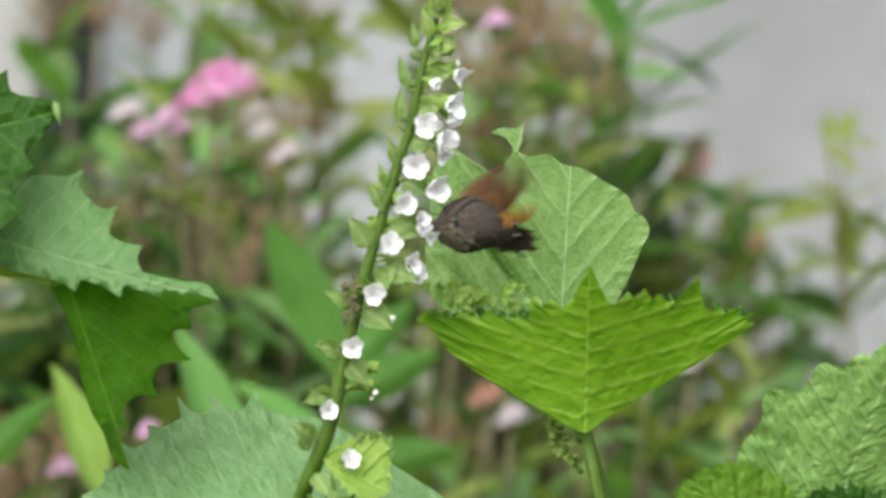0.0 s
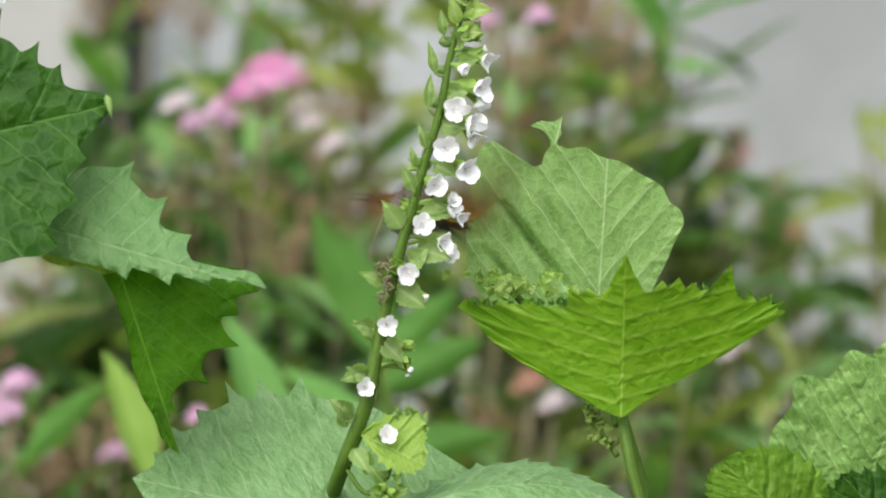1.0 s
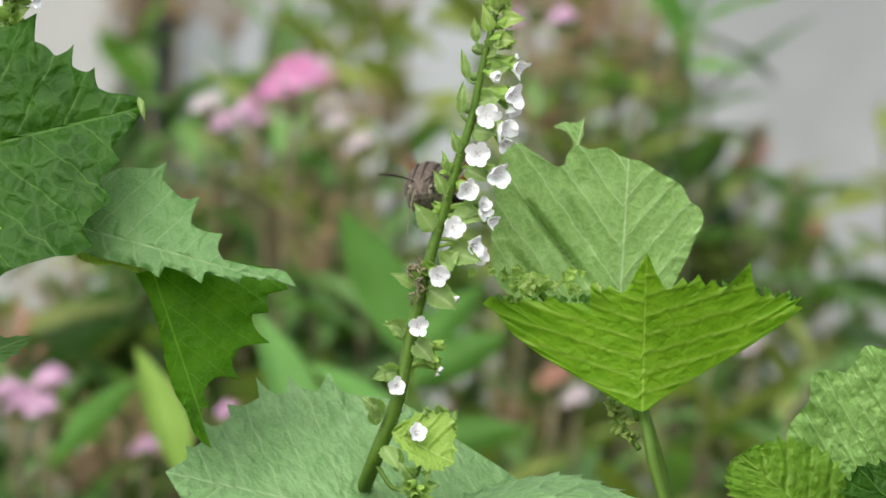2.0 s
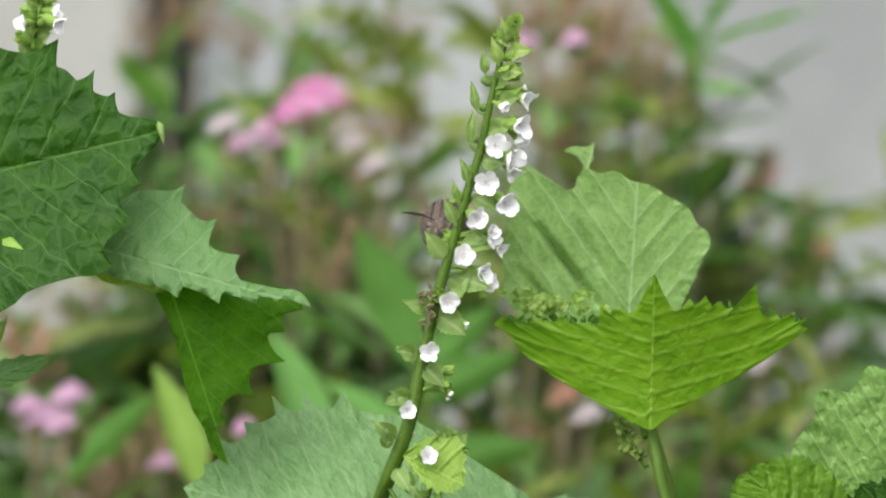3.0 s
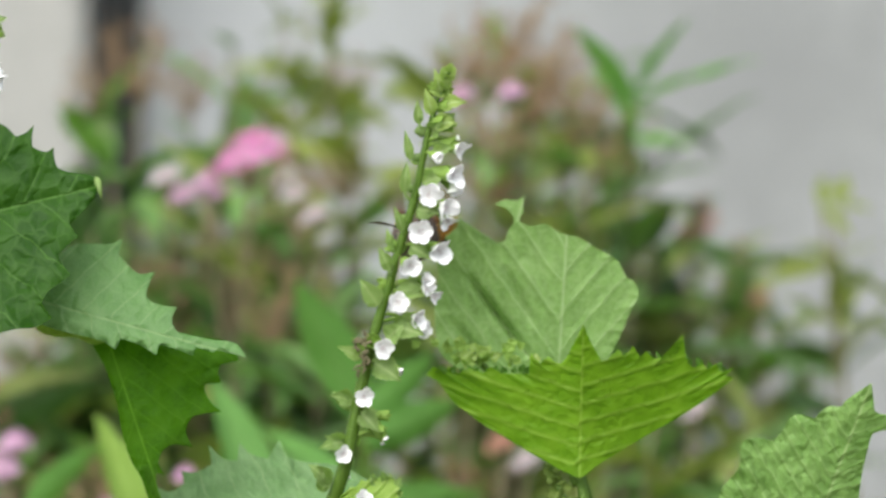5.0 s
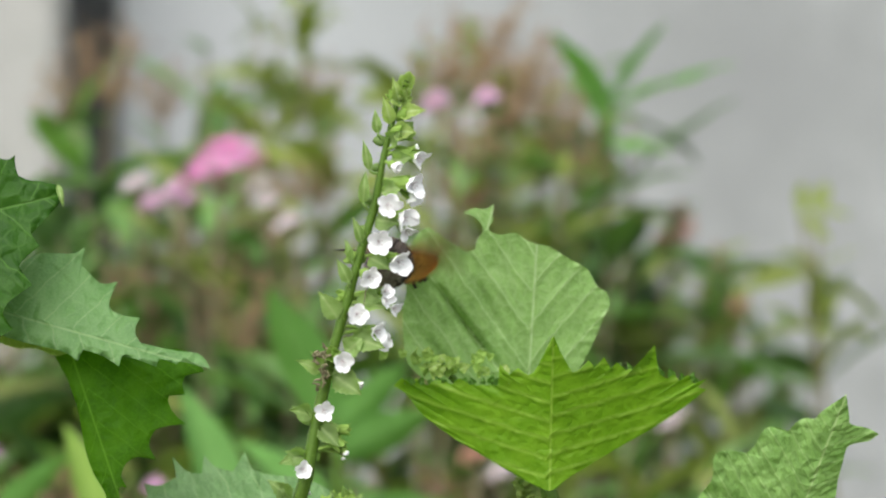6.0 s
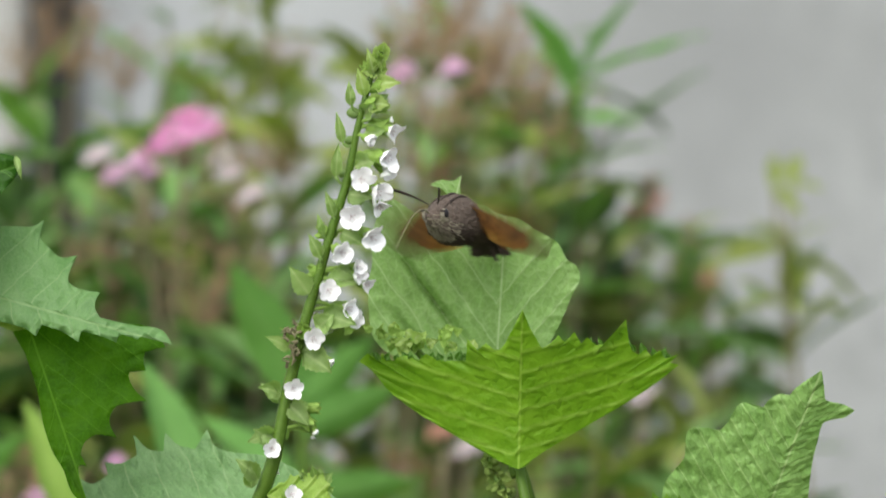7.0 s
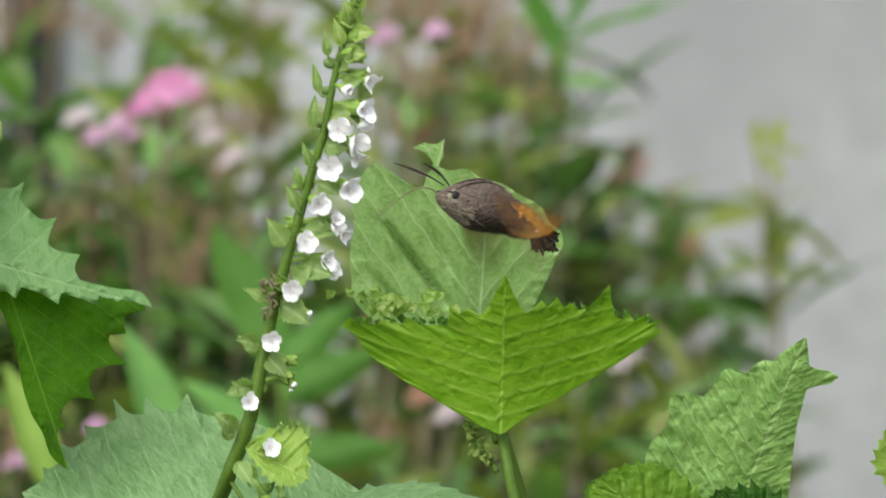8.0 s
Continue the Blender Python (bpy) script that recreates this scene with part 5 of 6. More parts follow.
# broad soft leaves nearer the perilla
def broad_shoot():
    plant = thing("broadleaf_shoot", Vector((-0.02, 0.8, 0)), "soft green shoot with broad smooth leaves", "shrub")
    stem_part(plant, [Vector((-0.02, 0.8, 0)), Vector((-0.02, 0.8, 0.4)), V(-9.2, 800, 695.2), V(-10.1, 800, 740.2), V(-11.1, 800, 760.8)], 0.003, 0.0015)
    leaf_on(plant, 4, SHRUB_VIVID, V(-11.1, 800, 753.3), V(-32, 780, 803) - V(-11.1, 800, 753.3), 1.0, 0.5).scale *= (V(-32, 780, 803) - V(-11.1, 800, 753.3)).length / 0.07
    for a, b, s in ((V(-10.5, 800, 744), V(21.6, 780, 762.9), 0.9),
                    (V(-10.1, 800, 723.3), V(-41.9, 790, 753.5), 0.8), (V(-10.1, 800, 721.5), V(27.2, 780, 733.1), 0.9), (V(-10.7, 800, 751.5), V(12.3, 790, 777.8), 0.7)):
        leaf_on(plant, 4, SHRUB_VIVID, a, b - a, (b - a).length / 0.07, -0.9)
    blade_at = ((V(-81.7, 665, 717.4), V(-93.9, 665, 758.8), 1.0), (V(-122, 735, 723), V(-98.1, 735, 748.7), 1.0), (V(-40.7, 700, 716.5), V(-57.1, 700, 771.1), 1.0))
    for k, (a, b, s) in enumerate(blade_at):
        leaf_on(plant, 4, SHRUB_BRIGHT if k == 0 else SHRUB_VIVID, a, b - a, (b - a).length / 0.07, -0.9)


broad_shoot()
# leafy shoots that fill the bed
fill = random.Random(77)


def bed_shoot(u, v, y, seed, leaves=13, reach=0.26, mat=None):
    """A leafy shoot whose tip stands at u, v mm from the middle of the bed, seen from the path, y metres behind the perilla."""
    k = 1 + y / 2.565
    shrub_shoot((u / 1000 * k, y, 0.8 + v / 1000 * k), seed, "", 1, leaves, mat, reach, grow=0.85)


for k in range(64):
    u = fill.uniform(-150, 66)
    v = fill.uniform(-46, 12) if u < 38 else fill.uniform(-60, -14)
    bed_shoot(u, v, fill.uniform(0.95 if u < 30 else 1.2, 1.8), 400 + k)
for k in range(3):
    bed_shoot(fill.uniform(-86, -10), fill.uniform(12, 56), fill.uniform(1.2, 1.7), 500 + k, 10, 0.2)
for k in range(6):
    u = fill.uniform(60, 104)
    bed_shoot(u, 5 - (u - 56) * 0.45 - fill.uniform(0, 28), fill.uniform(1.15, 1.5), 740 + k, 9, 0.18, SHRUB[k % 3])
for k in range(6):
    bed_shoot(fill.uniform(6, 50), fill.uniform(0, 48), fill.uniform(1.0, 1.4), 820 + k, 8, 0.2, SHRUB[2] if k % 2 else None)
for k in range(5):
    u = fill.uniform(66, 100)
    bed_shoot(u, 20 - (u - 62) * 0.45 - fill.uniform(0, 25), fill.uniform(1.1, 1.4), 900 + k, 9, 0.16)
for k in range(3):
    bed_shoot(fill.uniform(22, 60), fill.uniform(32, 60), fill.uniform(1.1, 1.4), 930 + k, 7, 0.2)
for k in range(12):
    bed_shoot(fill.uniform(46, 92), fill.uniform(-56, -28), fill.uniform(0.9, 1.05), 960 + k, 8, 0.1, (SHRUB_LIME, SHRUB[2], SHRUB[0])[k % 3])
for k in range(5):
    bed_shoot(fill.uniform(26, 58), fill.uniform(38, 62), fill.uniform(1.1, 1.4), 990 + k, 9, 0.1, SHRUB[2 * (k % 2)])
for k in range(9):
    bed_shoot(fill.uniform(-66, -36), fill.uniform(-8, 20), fill.uniform(0.95, 1.1), 1020 + k, 10, 0.14, SHRUB[k % 2])
for k in range(6):
    u = fill.uniform(74, 104)
    bed_shoot(u, 20 - (u - 74) * 0.45 - fill.uniform(0, 26), fill.uniform(1.1, 1.35), 1050 + k, 8, 0.15, SHRUB[k % 3])
for k, (u, v) in enumerate(((78, 14), (86, 6), (91, -6))):
    shrub_shoot((u / 1000 * 1.48, 1.22, 0.8 + v / 1000 * 1.48), 1070 + k, "brown", 0.45, 12, reach=0.15, head_mat=SEED if k % 2 else RUSSET, grow=0.8)
for k in range(18):
    u, v, y = fill.uniform(-76, -14), fill.uniform(-14, 20), fill.uniform(1.0, 1.5)
    shrub_shoot((u / 1000 * (1 + y / 2.565), y, 0.8 + v / 1000 * (1 + y / 2.565)), 1100 + k, "brown" if k % 2 else "", fill.uniform(0.8, 1.2), 14, reach=0.2, grow=0.8, mat=SHRUB[2] if k % 3 == 0 else None)
for k in range(6):
    v, y = fill.uniform(10, 60), fill.uniform(1.0, 1.4)
    u = fill.uniform(6, 62)
    shrub_shoot((u / 1000 * (1 + y / 2.565), y, 0.8 + v / 1000 * (1 + y / 2.565)), 860 + k, "brown", fill.uniform(0.5, 0.9), 13, reach=0.2, grow=0.8)


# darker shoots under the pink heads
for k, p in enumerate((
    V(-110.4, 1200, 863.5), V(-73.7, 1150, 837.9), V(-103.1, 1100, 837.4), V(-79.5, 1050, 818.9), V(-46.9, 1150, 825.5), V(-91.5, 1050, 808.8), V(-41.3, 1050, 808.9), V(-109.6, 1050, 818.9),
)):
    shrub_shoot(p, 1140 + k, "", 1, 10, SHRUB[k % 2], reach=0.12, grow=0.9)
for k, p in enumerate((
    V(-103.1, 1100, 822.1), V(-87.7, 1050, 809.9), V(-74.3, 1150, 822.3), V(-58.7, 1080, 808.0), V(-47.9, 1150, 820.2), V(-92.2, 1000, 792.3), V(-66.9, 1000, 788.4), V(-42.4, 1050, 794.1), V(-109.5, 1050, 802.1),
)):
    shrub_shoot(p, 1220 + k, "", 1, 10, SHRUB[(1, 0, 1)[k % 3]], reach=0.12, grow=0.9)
# lacy brown heads before the bare wall
for k, p in enumerate((
    V(27.6, 1120, 888.5), V(44.1, 1150, 894.3), V(54.4, 1080, 880.5), V(65.4, 1080, 864.4), V(75.0, 1060, 850.1),
)):
    shrub_shoot(p, 1240 + k, "brown", 1.1, 8, SHRUB[(0, 2)[k % 2]], reach=0.14, grow=0.8)
# low shoots at the foot of the bed
for k, p in enumerate((
    V(-151.9, 1000, 758.6), V(-136.5, 960, 745.4), V(-126.9, 1020, 762.4), V(-112.1, 930, 738.2), V(-144.6, 920, 728.6), V(-100.5, 1000, 754.8), V(-116.8, 900, 725.2), V(-155.8, 1000, 742.7), V(-95.9, 1050, 770.2), V(-133.1, 1080, 773.9),
)):
    shrub_shoot(p, 1200 + k, "", 1, 10, SHRUB[(1, 0, 2)[k % 3]], reach=0.12, grow=0.9)
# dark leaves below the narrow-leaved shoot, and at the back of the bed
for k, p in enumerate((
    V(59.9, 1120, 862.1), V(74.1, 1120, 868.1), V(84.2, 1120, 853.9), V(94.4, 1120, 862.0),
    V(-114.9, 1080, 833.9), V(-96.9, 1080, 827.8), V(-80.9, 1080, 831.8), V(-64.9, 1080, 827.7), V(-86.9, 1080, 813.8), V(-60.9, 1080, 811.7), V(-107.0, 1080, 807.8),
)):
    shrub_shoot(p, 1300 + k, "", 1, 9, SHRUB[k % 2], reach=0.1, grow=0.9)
# soft lime and green shoots against the wall
for k, (p, m) in enumerate(((V(-23.2, 1150, 891.6), SHRUB_LIME), (V(-26.3, 1150, 904.7), SHRUB_LIME), (V(-41.7, 1150, 895.5), SHRUB_LIME), (V(-33.8, 1180, 900.4), SHRUB_LIME), (V(-61.3, 1200, 887.6), SHRUB[0]), (V(161.7, 1100, 827.5), SHRUB_LIME), (V(161.7, 1150, 807.1), SHRUB[1]), (V(85.2, 1050, 853.2), SHRUB[0]), (V(92.4, 1100, 813.1), SHRUB[1]))):
    shrub_shoot(p, 1170 + k, "", 1, 9 if m is SHRUB_LIME else 6, m, reach=0.06, grow=0.55 if m is SHRUB_LIME else 0.75)


# ---------------------------------------------------------------- hawk moth
def loft(bm, rings, seg=28):
    """Rings of (x, half width, half height, middle z) along x."""
    made = []
    for x, ry, rz, zc in rings:
        made.append([bm.verts.new((x, ry * math.cos(g), zc + rz * math.sin(g))) for g in (2 * math.pi * k / seg for k in range(seg))])
    for r0, r1 in zip(made, made[1:]):
        for k in range(seg):
            bm.faces.new((r0[k], r0[(k + 1) % seg], r1[(k + 1) % seg], r1[k]))
    bm.faces.new(made[0][::-1])
    bm.faces.new(made[-1])
    bmesh.ops.recalc_face_normals(bm, faces=bm.faces)


def smooth_rings(keys, n):
    pts = along([Vector((k[0], k[1], k[2])) for k in keys], n)
    zs = along([Vector((k[3], 0, 0)) for k in keys], n)
    return [(p.x / 1000, max(p.y, 0.05) / 1000, max(p.z, 0.05) / 1000, z.x / 1000) for p, z in zip(pts, zs)]


def surface_hair(source, keep, count, length, rnd, back=0.75):
    """Short hairs lying backwards on a lofted body."""
    bm = bmesh.new()
    faces = [f for f in source.faces if keep(f.calc_center_median()) and len(f.verts) == 4]
    for _ in range(count):
        f = rnd.choice(faces)
        a, b, c, d = [v.co for v in f.verts]
        s, t = rnd.random(), rnd.random()
        p = a.lerp(b, s).lerp(d.lerp(c, s), t)
        way = (f.normal * (1 - back) + Vector((back, 0, 0)) + Vector((rnd.gauss(0, 0.15), rnd.gauss(0, 0.15), rnd.gauss(0, 0.15)))).normalized()
        side = way.cross(f.normal).normalized() * 0.00009
        e = p + way * length * rnd.uniform(0.6, 1.3)
        q = [bm.verts.new(p - side), bm.verts.new(p + side), bm.verts.new(e)]
        bm.faces.new(q)
    return bm


def wing_mesh(length, chord, sweep, kind):
    """A wing from its root at the origin out along -y, in the plane z = 0, leading edge towards -x."""
    bm = bmesh.new()
    n, m = 22, 9
    grid = []
    for i in range(n + 1):
        u = i / n
        lead = -0.12 * chord * math.sin(math.pi * u) + sweep * u ** 1.5 * length
        if kind == "fore":
            c = chord * (0.32 + 0.68 * min(1, u / 0.35) ** 0.8) * (1 - 0.55 * max(0, u - 0.45) / 0.55)
            c *= math.sqrt(max(0.0, 1 - max(0, (u - 0.86) / 0.14) ** 2)) * 0.98 + 0.02
        else:
            c = chord * math.sin(math.pi * (0.16 + 0.84 * u) ** 0.9) ** 0.7 + 0.0002
        row = []
        for j in range(m + 1):
            t = j / m
            camber = 0.05 * chord * math.sin(math.pi * t) * (1 - 0.4 * u) + 0.00012 * ((j % 2) * 2 - 1)
            row.append(bm.verts.new((lead + c * t, -length * u, camber)))
        grid.append(row)
    for r0, r1 in zip(grid, grid[1:]):
        for j in range(m):
            bm.faces.new((r0[j], r1[j], r1[j + 1], r0[j + 1]))
    return bm


def build_moth():
    moth = thing("hawk_moth", (0, 0, 0), "brown hummingbird hawk moth with orange hindwings, hovering", "moth")
    rnd = random.Random(12)
    fore = smooth_rings(((-14.2, 0.35, 0.35, -1.9), (-13.4, 1.2, 1.3, -1.6), (-12.0, 2.2, 2.5, -1.0), (-10.0, 3.2, 3.7, -0.4), (-7.0, 4.5, 5.1, 0.3),
                         (-3.5, 5.3, 6.2, 0.45), (0.0, 5.4, 6.1, 0.4), (3.0, 4.9, 5.4, 0.3), (4.8, 4.4, 4.8, 0.1)), 36)
    bm = bmesh.new()
    loft(bm, fore)
    hair = surface_hair(bm, lambda c: c.z > -0.0016 - 0.08 * (c.x + 0.013), 2600, 0.0015, rnd)
    pale = surface_hair(bm, lambda c: c.z <= -0.0012 - 0.08 * (c.x + 0.013) and c.x < -0.0045, 1500, 0.0012, rnd)
    under = surface_hair(bm, lambda c: c.z <= -0.0016 - 0.08 * (c.x + 0.013) and c.x >= -0.0055, 1700, 0.0014, rnd)
    top = part("thorax", bm, MOTH_FUR, moth)
    tagged(part("fur", hair, MOTH_FUR, top), kind="stuff")
    tagged(part("fur", pale, MOTH_BELLY, top, "pale fur on the face"), kind="stuff")
    tagged(part("fur", under, MOTH_DARK, top, "dark underside fur"), kind="stuff")
    for y in (-2.3, 0.0, 2.3):
        pts = [Vector((x, y / 1000, zc + 1.012 * rz * math.sqrt(max(0.05, 1 - (y / 1000 / ry) ** 2)))) for x, ry, rz, zc in fore[9:33]]
        bm = bmesh.new()
        tube(bm, pts, lambda t: 0.00042 * math.sin(math.pi * (0.1 + 0.85 * t)), 7)
        part("back_stripe", bm, MOTH_DARK, top, "dark stripe along the back")
    hind = smooth_rings(((2.5, 4.5, 4.8, 0.1), (5.0, 4.5, 4.6, -0.1), (8.5, 4.3, 4.3, -0.2), (11.5, 3.8, 3.7, -0.2), (14.0, 2.8, 2.6, -0.1), (15.8, 1.5, 1.3, 0.0)), 30)
    bm = bmesh.new()
    loft(bm, hind)
    hair = surface_hair(bm, lambda c: c.x < 0.0085 and c.z > -0.001, 700, 0.0014, rnd)
    dusk = surface_hair(bm, lambda c: c.x >= 0.0085 or c.z <= -0.001, 1300, 0.0014, rnd)
    ab = part("abdomen", bm, MOTH_DARK, moth)
    tagged(part("fur", hair, MOTH_FUR, ab), kind="stuff")
    tagged(part("fur", dusk, MOTH_DARK, ab, "dark fur"), kind="stuff")
    for sy in (-1, 1):
        for x, h in ((7.4, 1.9), (9.9, 1.7)):
            bm = bmesh.new()
            blob(bm, V(x, sy * (4.05 if x < 8 else 3.75), 1.3), (0.0009, 0.0007, h / 1000))
            part("side_spot", bm, MOTH_SPOT, ab, "orange side spot")
        for x, z in ((11.5, 1.2), (12.6, -1.6)):
            bm = bmesh.new()
            for _ in range(6):
                p = V(x, sy * (3.6 - 0.5 * (x - 11.5)), z)
                tube(bm, [p, p + V(1.1 + rnd.gauss(0, 0.2), sy * 0.6 + rnd.gauss(0, 0.25), 0.4 + rnd.gauss(0, 0.25))], 0.00008, 4)
            part("white_tuft", bm, WHITE_FUR, ab, "white hair tuft")
        bm = bmesh.new()
        blob(bm, V(-10.6, sy * 2.95, -0.5), (0.0012, 0.0006, 0.0012), 16, 10)
        part("eye", bm, MOTH_EYE, moth, "dark rounded eye")
        bm = bmesh.new()
        blob(bm, V(-10.4, sy * 2.75, -0.2), (0.0026, 0.0005, 0.0005), 14, 8)
        part("eye_stripe", bm, MOTH_DARK, moth, "dark stripe behind the eye")
        bm = bmesh.new()
        blob(bm, V(-10.3, sy * 2.62, -0.9), (0.0023, 0.0007, 0.0018), 16, 9)
        part("eye_rim", bm, MOTH_BELLY, moth, "pale rim below the eye")
        bm = bmesh.new()
        pts = along([V(-12.2, sy * 1.3, 1.5), V(-16.0, sy * 3.6, 2.6), V(-20.6, sy * 6.2, 3.2), V(-24.0, sy * 8.0, 3.2)], 16)
        tube(bm, pts, lambda s: 0.00014 + 0.0002 * math.sin(math.pi * min(1, s * 1.05) ** 1.6), 8)
        part("antenna", bm, MOTH_DARK, moth, "dark thickened antenna")
        for x, mat in ((-8.4, MOTH_DARK), (-5.2, MOTH_BELLY)):
            bm = bmesh.new()
            tube(bm, along([V(x, sy * 2.6, -3.4), V(x + 1.4, sy * 3.6, -4.5), V(x + 4.4, sy * 3.3, -5.0)], 8), 0.00022, 6)
            part("leg", bm, mat, moth)
    bm = bmesh.new()
    tube(bm, along([V(-13.2, 0, -1.2), V(-17, 0, -0.8), V(-21, 0, -3.0), V(-25, 0, -8.0), V(-28, 0, -13.0)], 24), lambda s: 0.0002 - 0.00008 * s, 7)
    part("proboscis", bm, WITHERED, moth, "long thin brown proboscis")
    bm = bmesh.new()
    for k in range(420):
        a = rnd.uniform(-0.7, 0.7)
        p = V(14.4 + rnd.uniform(-0.5, 1.5), a * 2.6, 0.0 + rnd.uniform(-1.1, 1.1))
        e = p + V(rnd.uniform(2.9, 4.3), a * 4.4 + rnd.gauss(0, 0.3), rnd.gauss(0, 1.1) - 2.4)
        s = V(0, 0.45, rnd.uniform(-0.4, 0.4))
        q = [bm.verts.new(p - s), bm.verts.new(p + s), bm.verts.new(e + s), bm.verts.new(e - s)]
        bm.faces.new(q)
    part("tail_tuft", bm, MOTH_DARK, moth, "black fan of tail hairs")
    wings = []
    for sy, side in ((-1, "near"), (1, "far")):
        for kind, mat, size in (("fore", WING_FORE, (0.0225, 0.0125, 0.28)), ("hind", WING_HIND, (0.0150, 0.0098, 0.32))):
            bm = wing_mesh(*size, kind)
            if sy > 0:
                bm.transform(Matrix.Diagonal((1, -1, 1, 1)))
                bmesh.ops.reverse_faces(bm, faces=bm.faces)
            ob = part("forewing" if kind == "fore" else "hindwing", bm, mat, moth, "brown forewing" if kind == "fore" else "orange hindwing")
            wings.append((ob, sy, kind))
    return moth, wings


MOTH, WINGS = build_moth()

# ---------------------------------------------------------------- what moves
SPIKE_ROWS = [  # seconds, x, z, lean
    (0.0, -0.1567, 0.0010, 0.650),
    (0.5, -0.1522, 0.0008, 0.232),
    (1.0, -0.1444, 0.0003, -0.402),
    (1.5, -0.1540, 0.0020, 0.382),
    (3.0, -0.1508, -0.0008, 0.116),
    (3.5, -0.1500, 0.0000, -0.000),
    (4.0, -0.1504, 0.0005, 0.065),
    (4.5, -0.1527, 0.0011, 0.336),
    (6.0, -0.1466, -0.0012, -0.284),
    (6.5, -0.1520, -0.0007, 0.112),
    (7.0, -0.1536, 0.0000, 0.340),
    (7.5, -0.1554, 0.0015, 0.477),
    (8.0, -0.1467, 0.0014, -0.235),
]
MOTH_ROWS = [  # seconds, x, y, z, tail droop, heading
    (0.0, 0.0218, 0.016, 0.7989, 4, 54),
    (0.1, 0.0228, 0.016, 0.7995, 4, 28),
    (0.2, 0.0235, 0.016, 0.8001, -2, 2),
    (0.3, 0.0190, 0.016, 0.7999, -2, 0),
    (0.4, 0.0200, 0.016, 0.7994, -2, 12),
    (0.5, 0.0177, 0.016, 0.7983, -1, 26),
    (0.6, 0.0150, 0.016, 0.7989, 3, 20),
    (0.7, 0.0133, 0.016, 0.7986, 6, 20),
    (0.8, 0.0092, 0.016, 0.7965, 0, 28),
    (0.9, 0.0047, 0.016, 0.7962, 0, 45),
    (1.0, -0.0012, 0.022, 0.8002, 0, 66),
    (1.1, -0.0050, 0.022, 0.8036, 0, 80),
    (1.2, -0.0061, 0.022, 0.8043, 0, 84),
    (1.3, -0.0069, 0.022, 0.8057, 0, 84),
    (1.5, -0.0063, 0.022, 0.8057, 0, 80),
    (1.7, -0.0046, 0.022, 0.8064, 0, 78),
    (2.8, -0.0040, 0.022, 0.8016, 0, 80),
    (3.0, -0.0038, 0.022, 0.8016, 0, 84),
    (3.1, 0.0012, 0.022, 0.8039, 0, 90),
    (3.2, 0.0082, 0.022, 0.8051, 0, 88),
    (3.3, 0.0162, 0.022, 0.8082, 0, 68),
    (3.4, 0.0194, 0.016, 0.8085, 4, 48),
    (3.5, 0.0214, 0.016, 0.8104, 2, 46),
    (3.6, 0.0217, 0.016, 0.8106, 0, 26),
    (3.7, 0.0201, 0.016, 0.8114, -10, 8),
    (3.8, 0.0176, 0.016, 0.8121, -6, 14),
    (4.0, 0.0100, 0.022, 0.8124, 2, 64),
    (4.2, 0.0067, 0.022, 0.8136, 0, 68),
    (4.4, 0.0044, 0.022, 0.8140, 0, 80),
    (4.5, 0.0043, 0.022, 0.8136, 0, 80),
    (4.7, 0.0052, 0.022, 0.8135, 0, 80),
    (5.8, 0.0070, 0.022, 0.8083, 0, 80),
    (6.0, 0.0078, 0.022, 0.8080, 0, 76),
    (6.2, 0.0094, 0.022, 0.8079, 0, 84),
    (6.3, 0.0102, 0.022, 0.8076, 0, 90),
    (6.4, 0.0130, 0.022, 0.8095, 0, 98),
    (6.5, 0.0147, 0.022, 0.8117, 0, 96),
    (6.6, 0.0195, 0.022, 0.8131, 2, 74),
    (6.7, 0.0228, 0.022, 0.8131, 6, 60),
    (6.8, 0.0277, 0.022, 0.8136, 8, 66),
    (7.0, 0.0331, 0.022, 0.8118, 12, 60),
    (7.2, 0.0384, 0.016, 0.8087, 16, 32),
    (7.4, 0.0412, 0.016, 0.8066, 14, 28),
    (7.5, 0.0420, 0.016, 0.8068, 13, 27),
    (7.6, 0.0424, 0.016, 0.8068, 15, 27),
    (7.8, 0.0448, 0.016, 0.8074, 19, 26),
    (8.0, 0.0447, 0.016, 0.8061, 19, 27),
]
BEATS = [20, 200, 180, 330, 30, 90, 0, 20, 0, 180, 30, 60, 0, 10, 235, 240, 235]  # where the wings stand in their beat, each half second
CENTRES = [58, 66, 18, 14, 14, 14, 30, 55, 25, -5, 30, 30, 25, 12, 44, 31, 31]  # the middle of the stroke, in degrees above level, each half second

TURNS = [0, 10, 28, 22, 20, 20, 20, -8, 65, 22, 20, 20, 45, 55, 24, 0, 0]  # how far the wings turn about their own length, trailing edge down, each half second

FOLDS = {1: (54, 36, 14), 7: (45, -40, 0), 15: (58, 38, 22), 16: (58, 38, 22)}  # degrees by which the hindwings lift, lie back and turn besides, at some half seconds


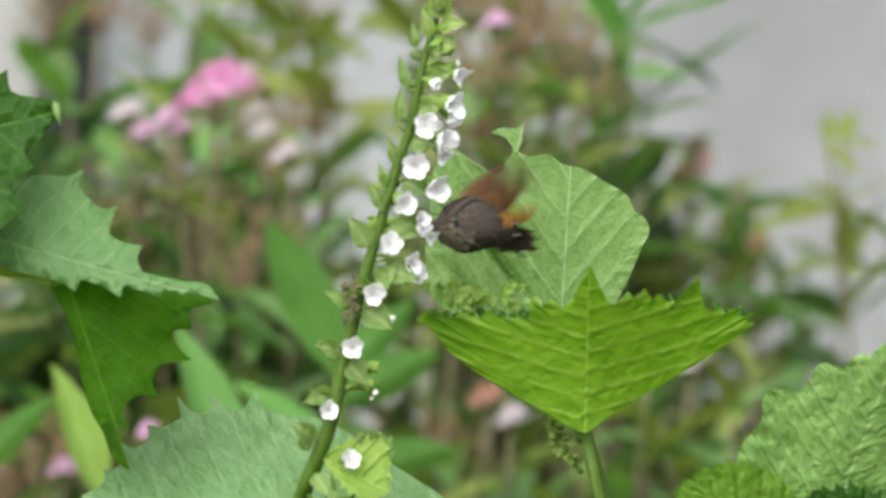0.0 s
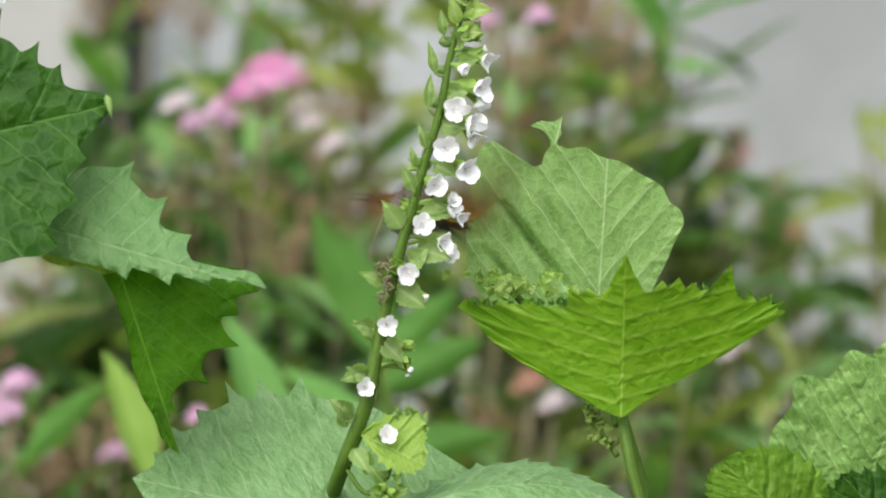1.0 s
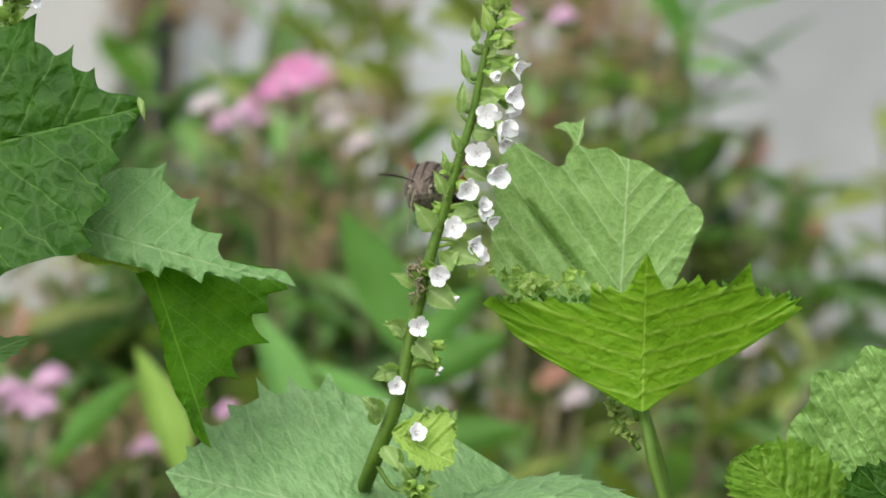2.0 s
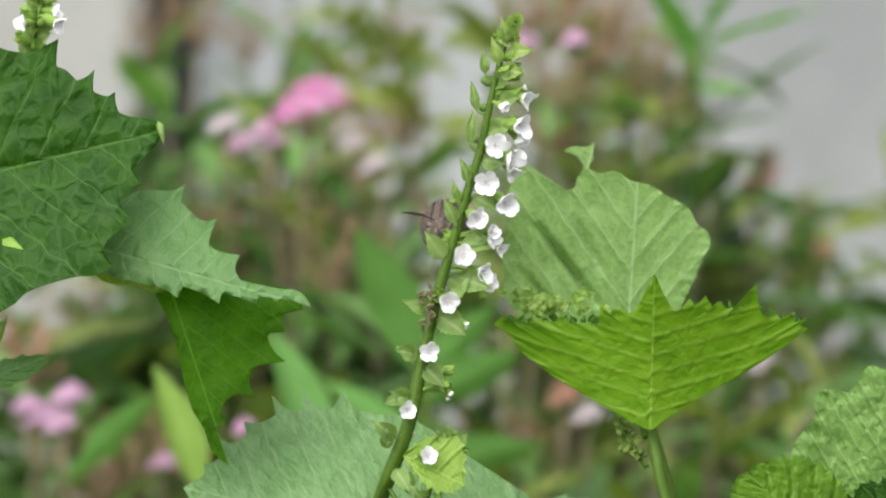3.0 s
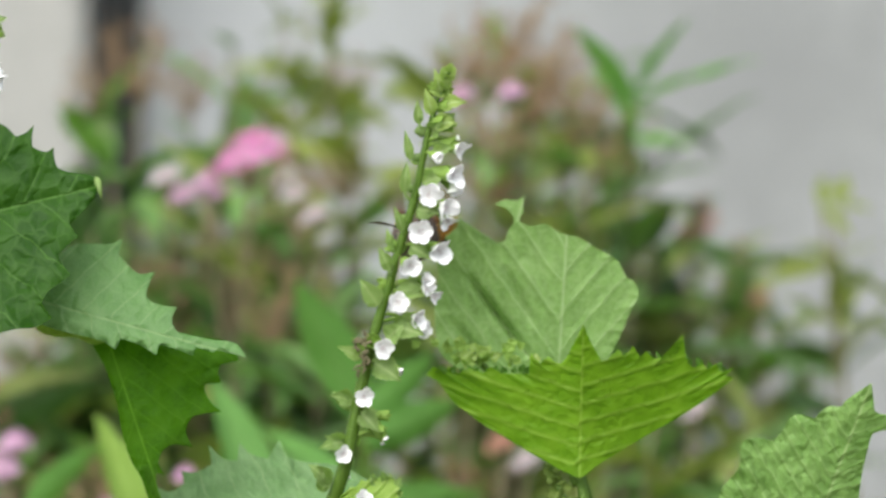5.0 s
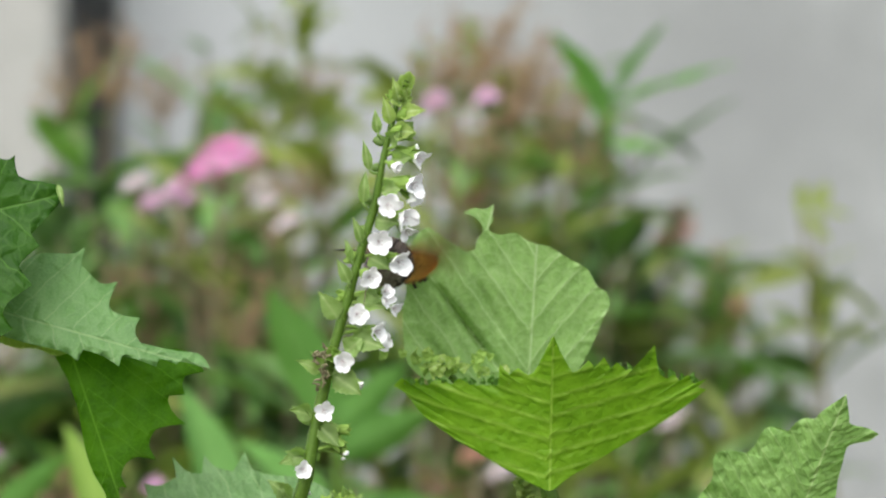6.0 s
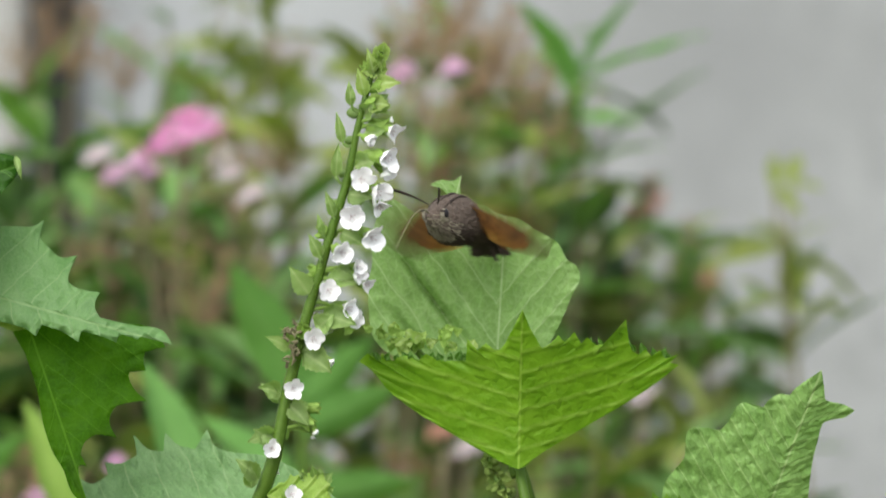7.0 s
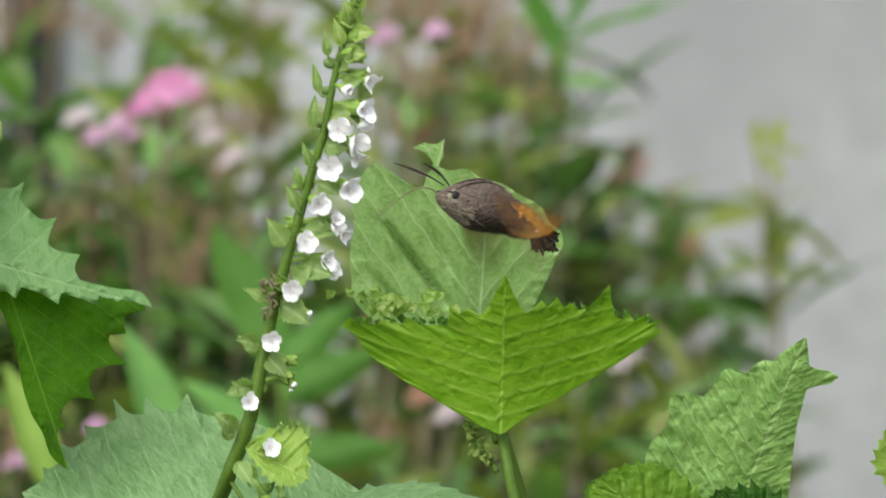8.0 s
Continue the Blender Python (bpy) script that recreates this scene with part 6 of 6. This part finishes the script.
def beat_at(n):
    """The wing beat's phase, in degrees, n thirtieths of a second from the start: five to seven of them to a beat."""
    phase = BEATS[0]
    for k in range(16):
        ahead = (BEATS[k + 1] - BEATS[k]) % 360 + 720
        if n <= 15 * (k + 1):
            return phase + ahead * (n - 15 * k) / 15
        phase += ahead
    return phase


LEAF_ROWS = [  # seconds, mm across, mm up: a low leaf that a breeze lifts and drops
    (0.0, 0, -10), (0.3, -0.7, -5.7), (0.5, -1.1, 2.7), (0.8, 0, 2.6), (1.0, 0, 0), (1.3, 0.7, -2.1), (1.5, 3, -5), (1.7, 2.6, -4.6),
    (2.8, 1.4, -6.4), (3.5, 1.4, -6.4), (4.5, 1, -4.5), (6.0, 0, -1), (7.6, 0, 0.2), (8.0, 2, -1.2),
]


def motions():
    walk(LOW_LEAF, [(t, pose(x / 1000, 0, z / 1000)) for t, x, z in LEAF_ROWS])
    walk(SPIKE, [(t, pose(x, 0, z, 0, lean, 0)) for t, x, z, lean in SPIKE_ROWS])
    walk(MOTH, [(t, pose(x, y, z, 0, droop, heading)) for t, x, y, z, droop, heading in MOTH_ROWS])
    for ob, sy, kind in WINGS:
        rows = []
        for n in range(241):
            s = math.sin(radians(beat_at(n)))
            k = min(15, n // 15)
            middle = CENTRES[k] + (CENTRES[k + 1] - CENTRES[k]) * (n - 15 * k) / 15
            lift = middle + 66 * s if kind == "fore" else 0.3 * middle + 50 * s
            back = 22 + 22 * math.cos(radians(beat_at(n)))
            back += 16 if kind == "hind" else 0
            twist = (22 if kind == "fore" else 4) * math.cos(radians(beat_at(n))) - (TURNS[k] + (TURNS[k + 1] - TURNS[k]) * (n - 15 * k) / 15)
            if kind == "hind":
                more = [a + (b - a) * (n - 15 * k) / 15 for a, b in zip(FOLDS.get(k, (0, 0, 0)), FOLDS.get(k + 1, (0, 0, 0)))]
                lift, back, twist = lift + more[0], back + more[1], twist - more[2]
            root = (-2.0, sy * 3.7, 3.2) if kind == "fore" else (1.8, sy * 4.1, 2.0)
            m = pose(root[0] / 1000, root[1] / 1000, root[2] / 1000, sy * lift, 0, 0) @ pose(0, 0, 0, 0, 0, -sy * back) @ pose(0, 0, 0, 0, -twist, 0)
            rows.append((n / FPS, m))
        walk(ob, rows)


motions()
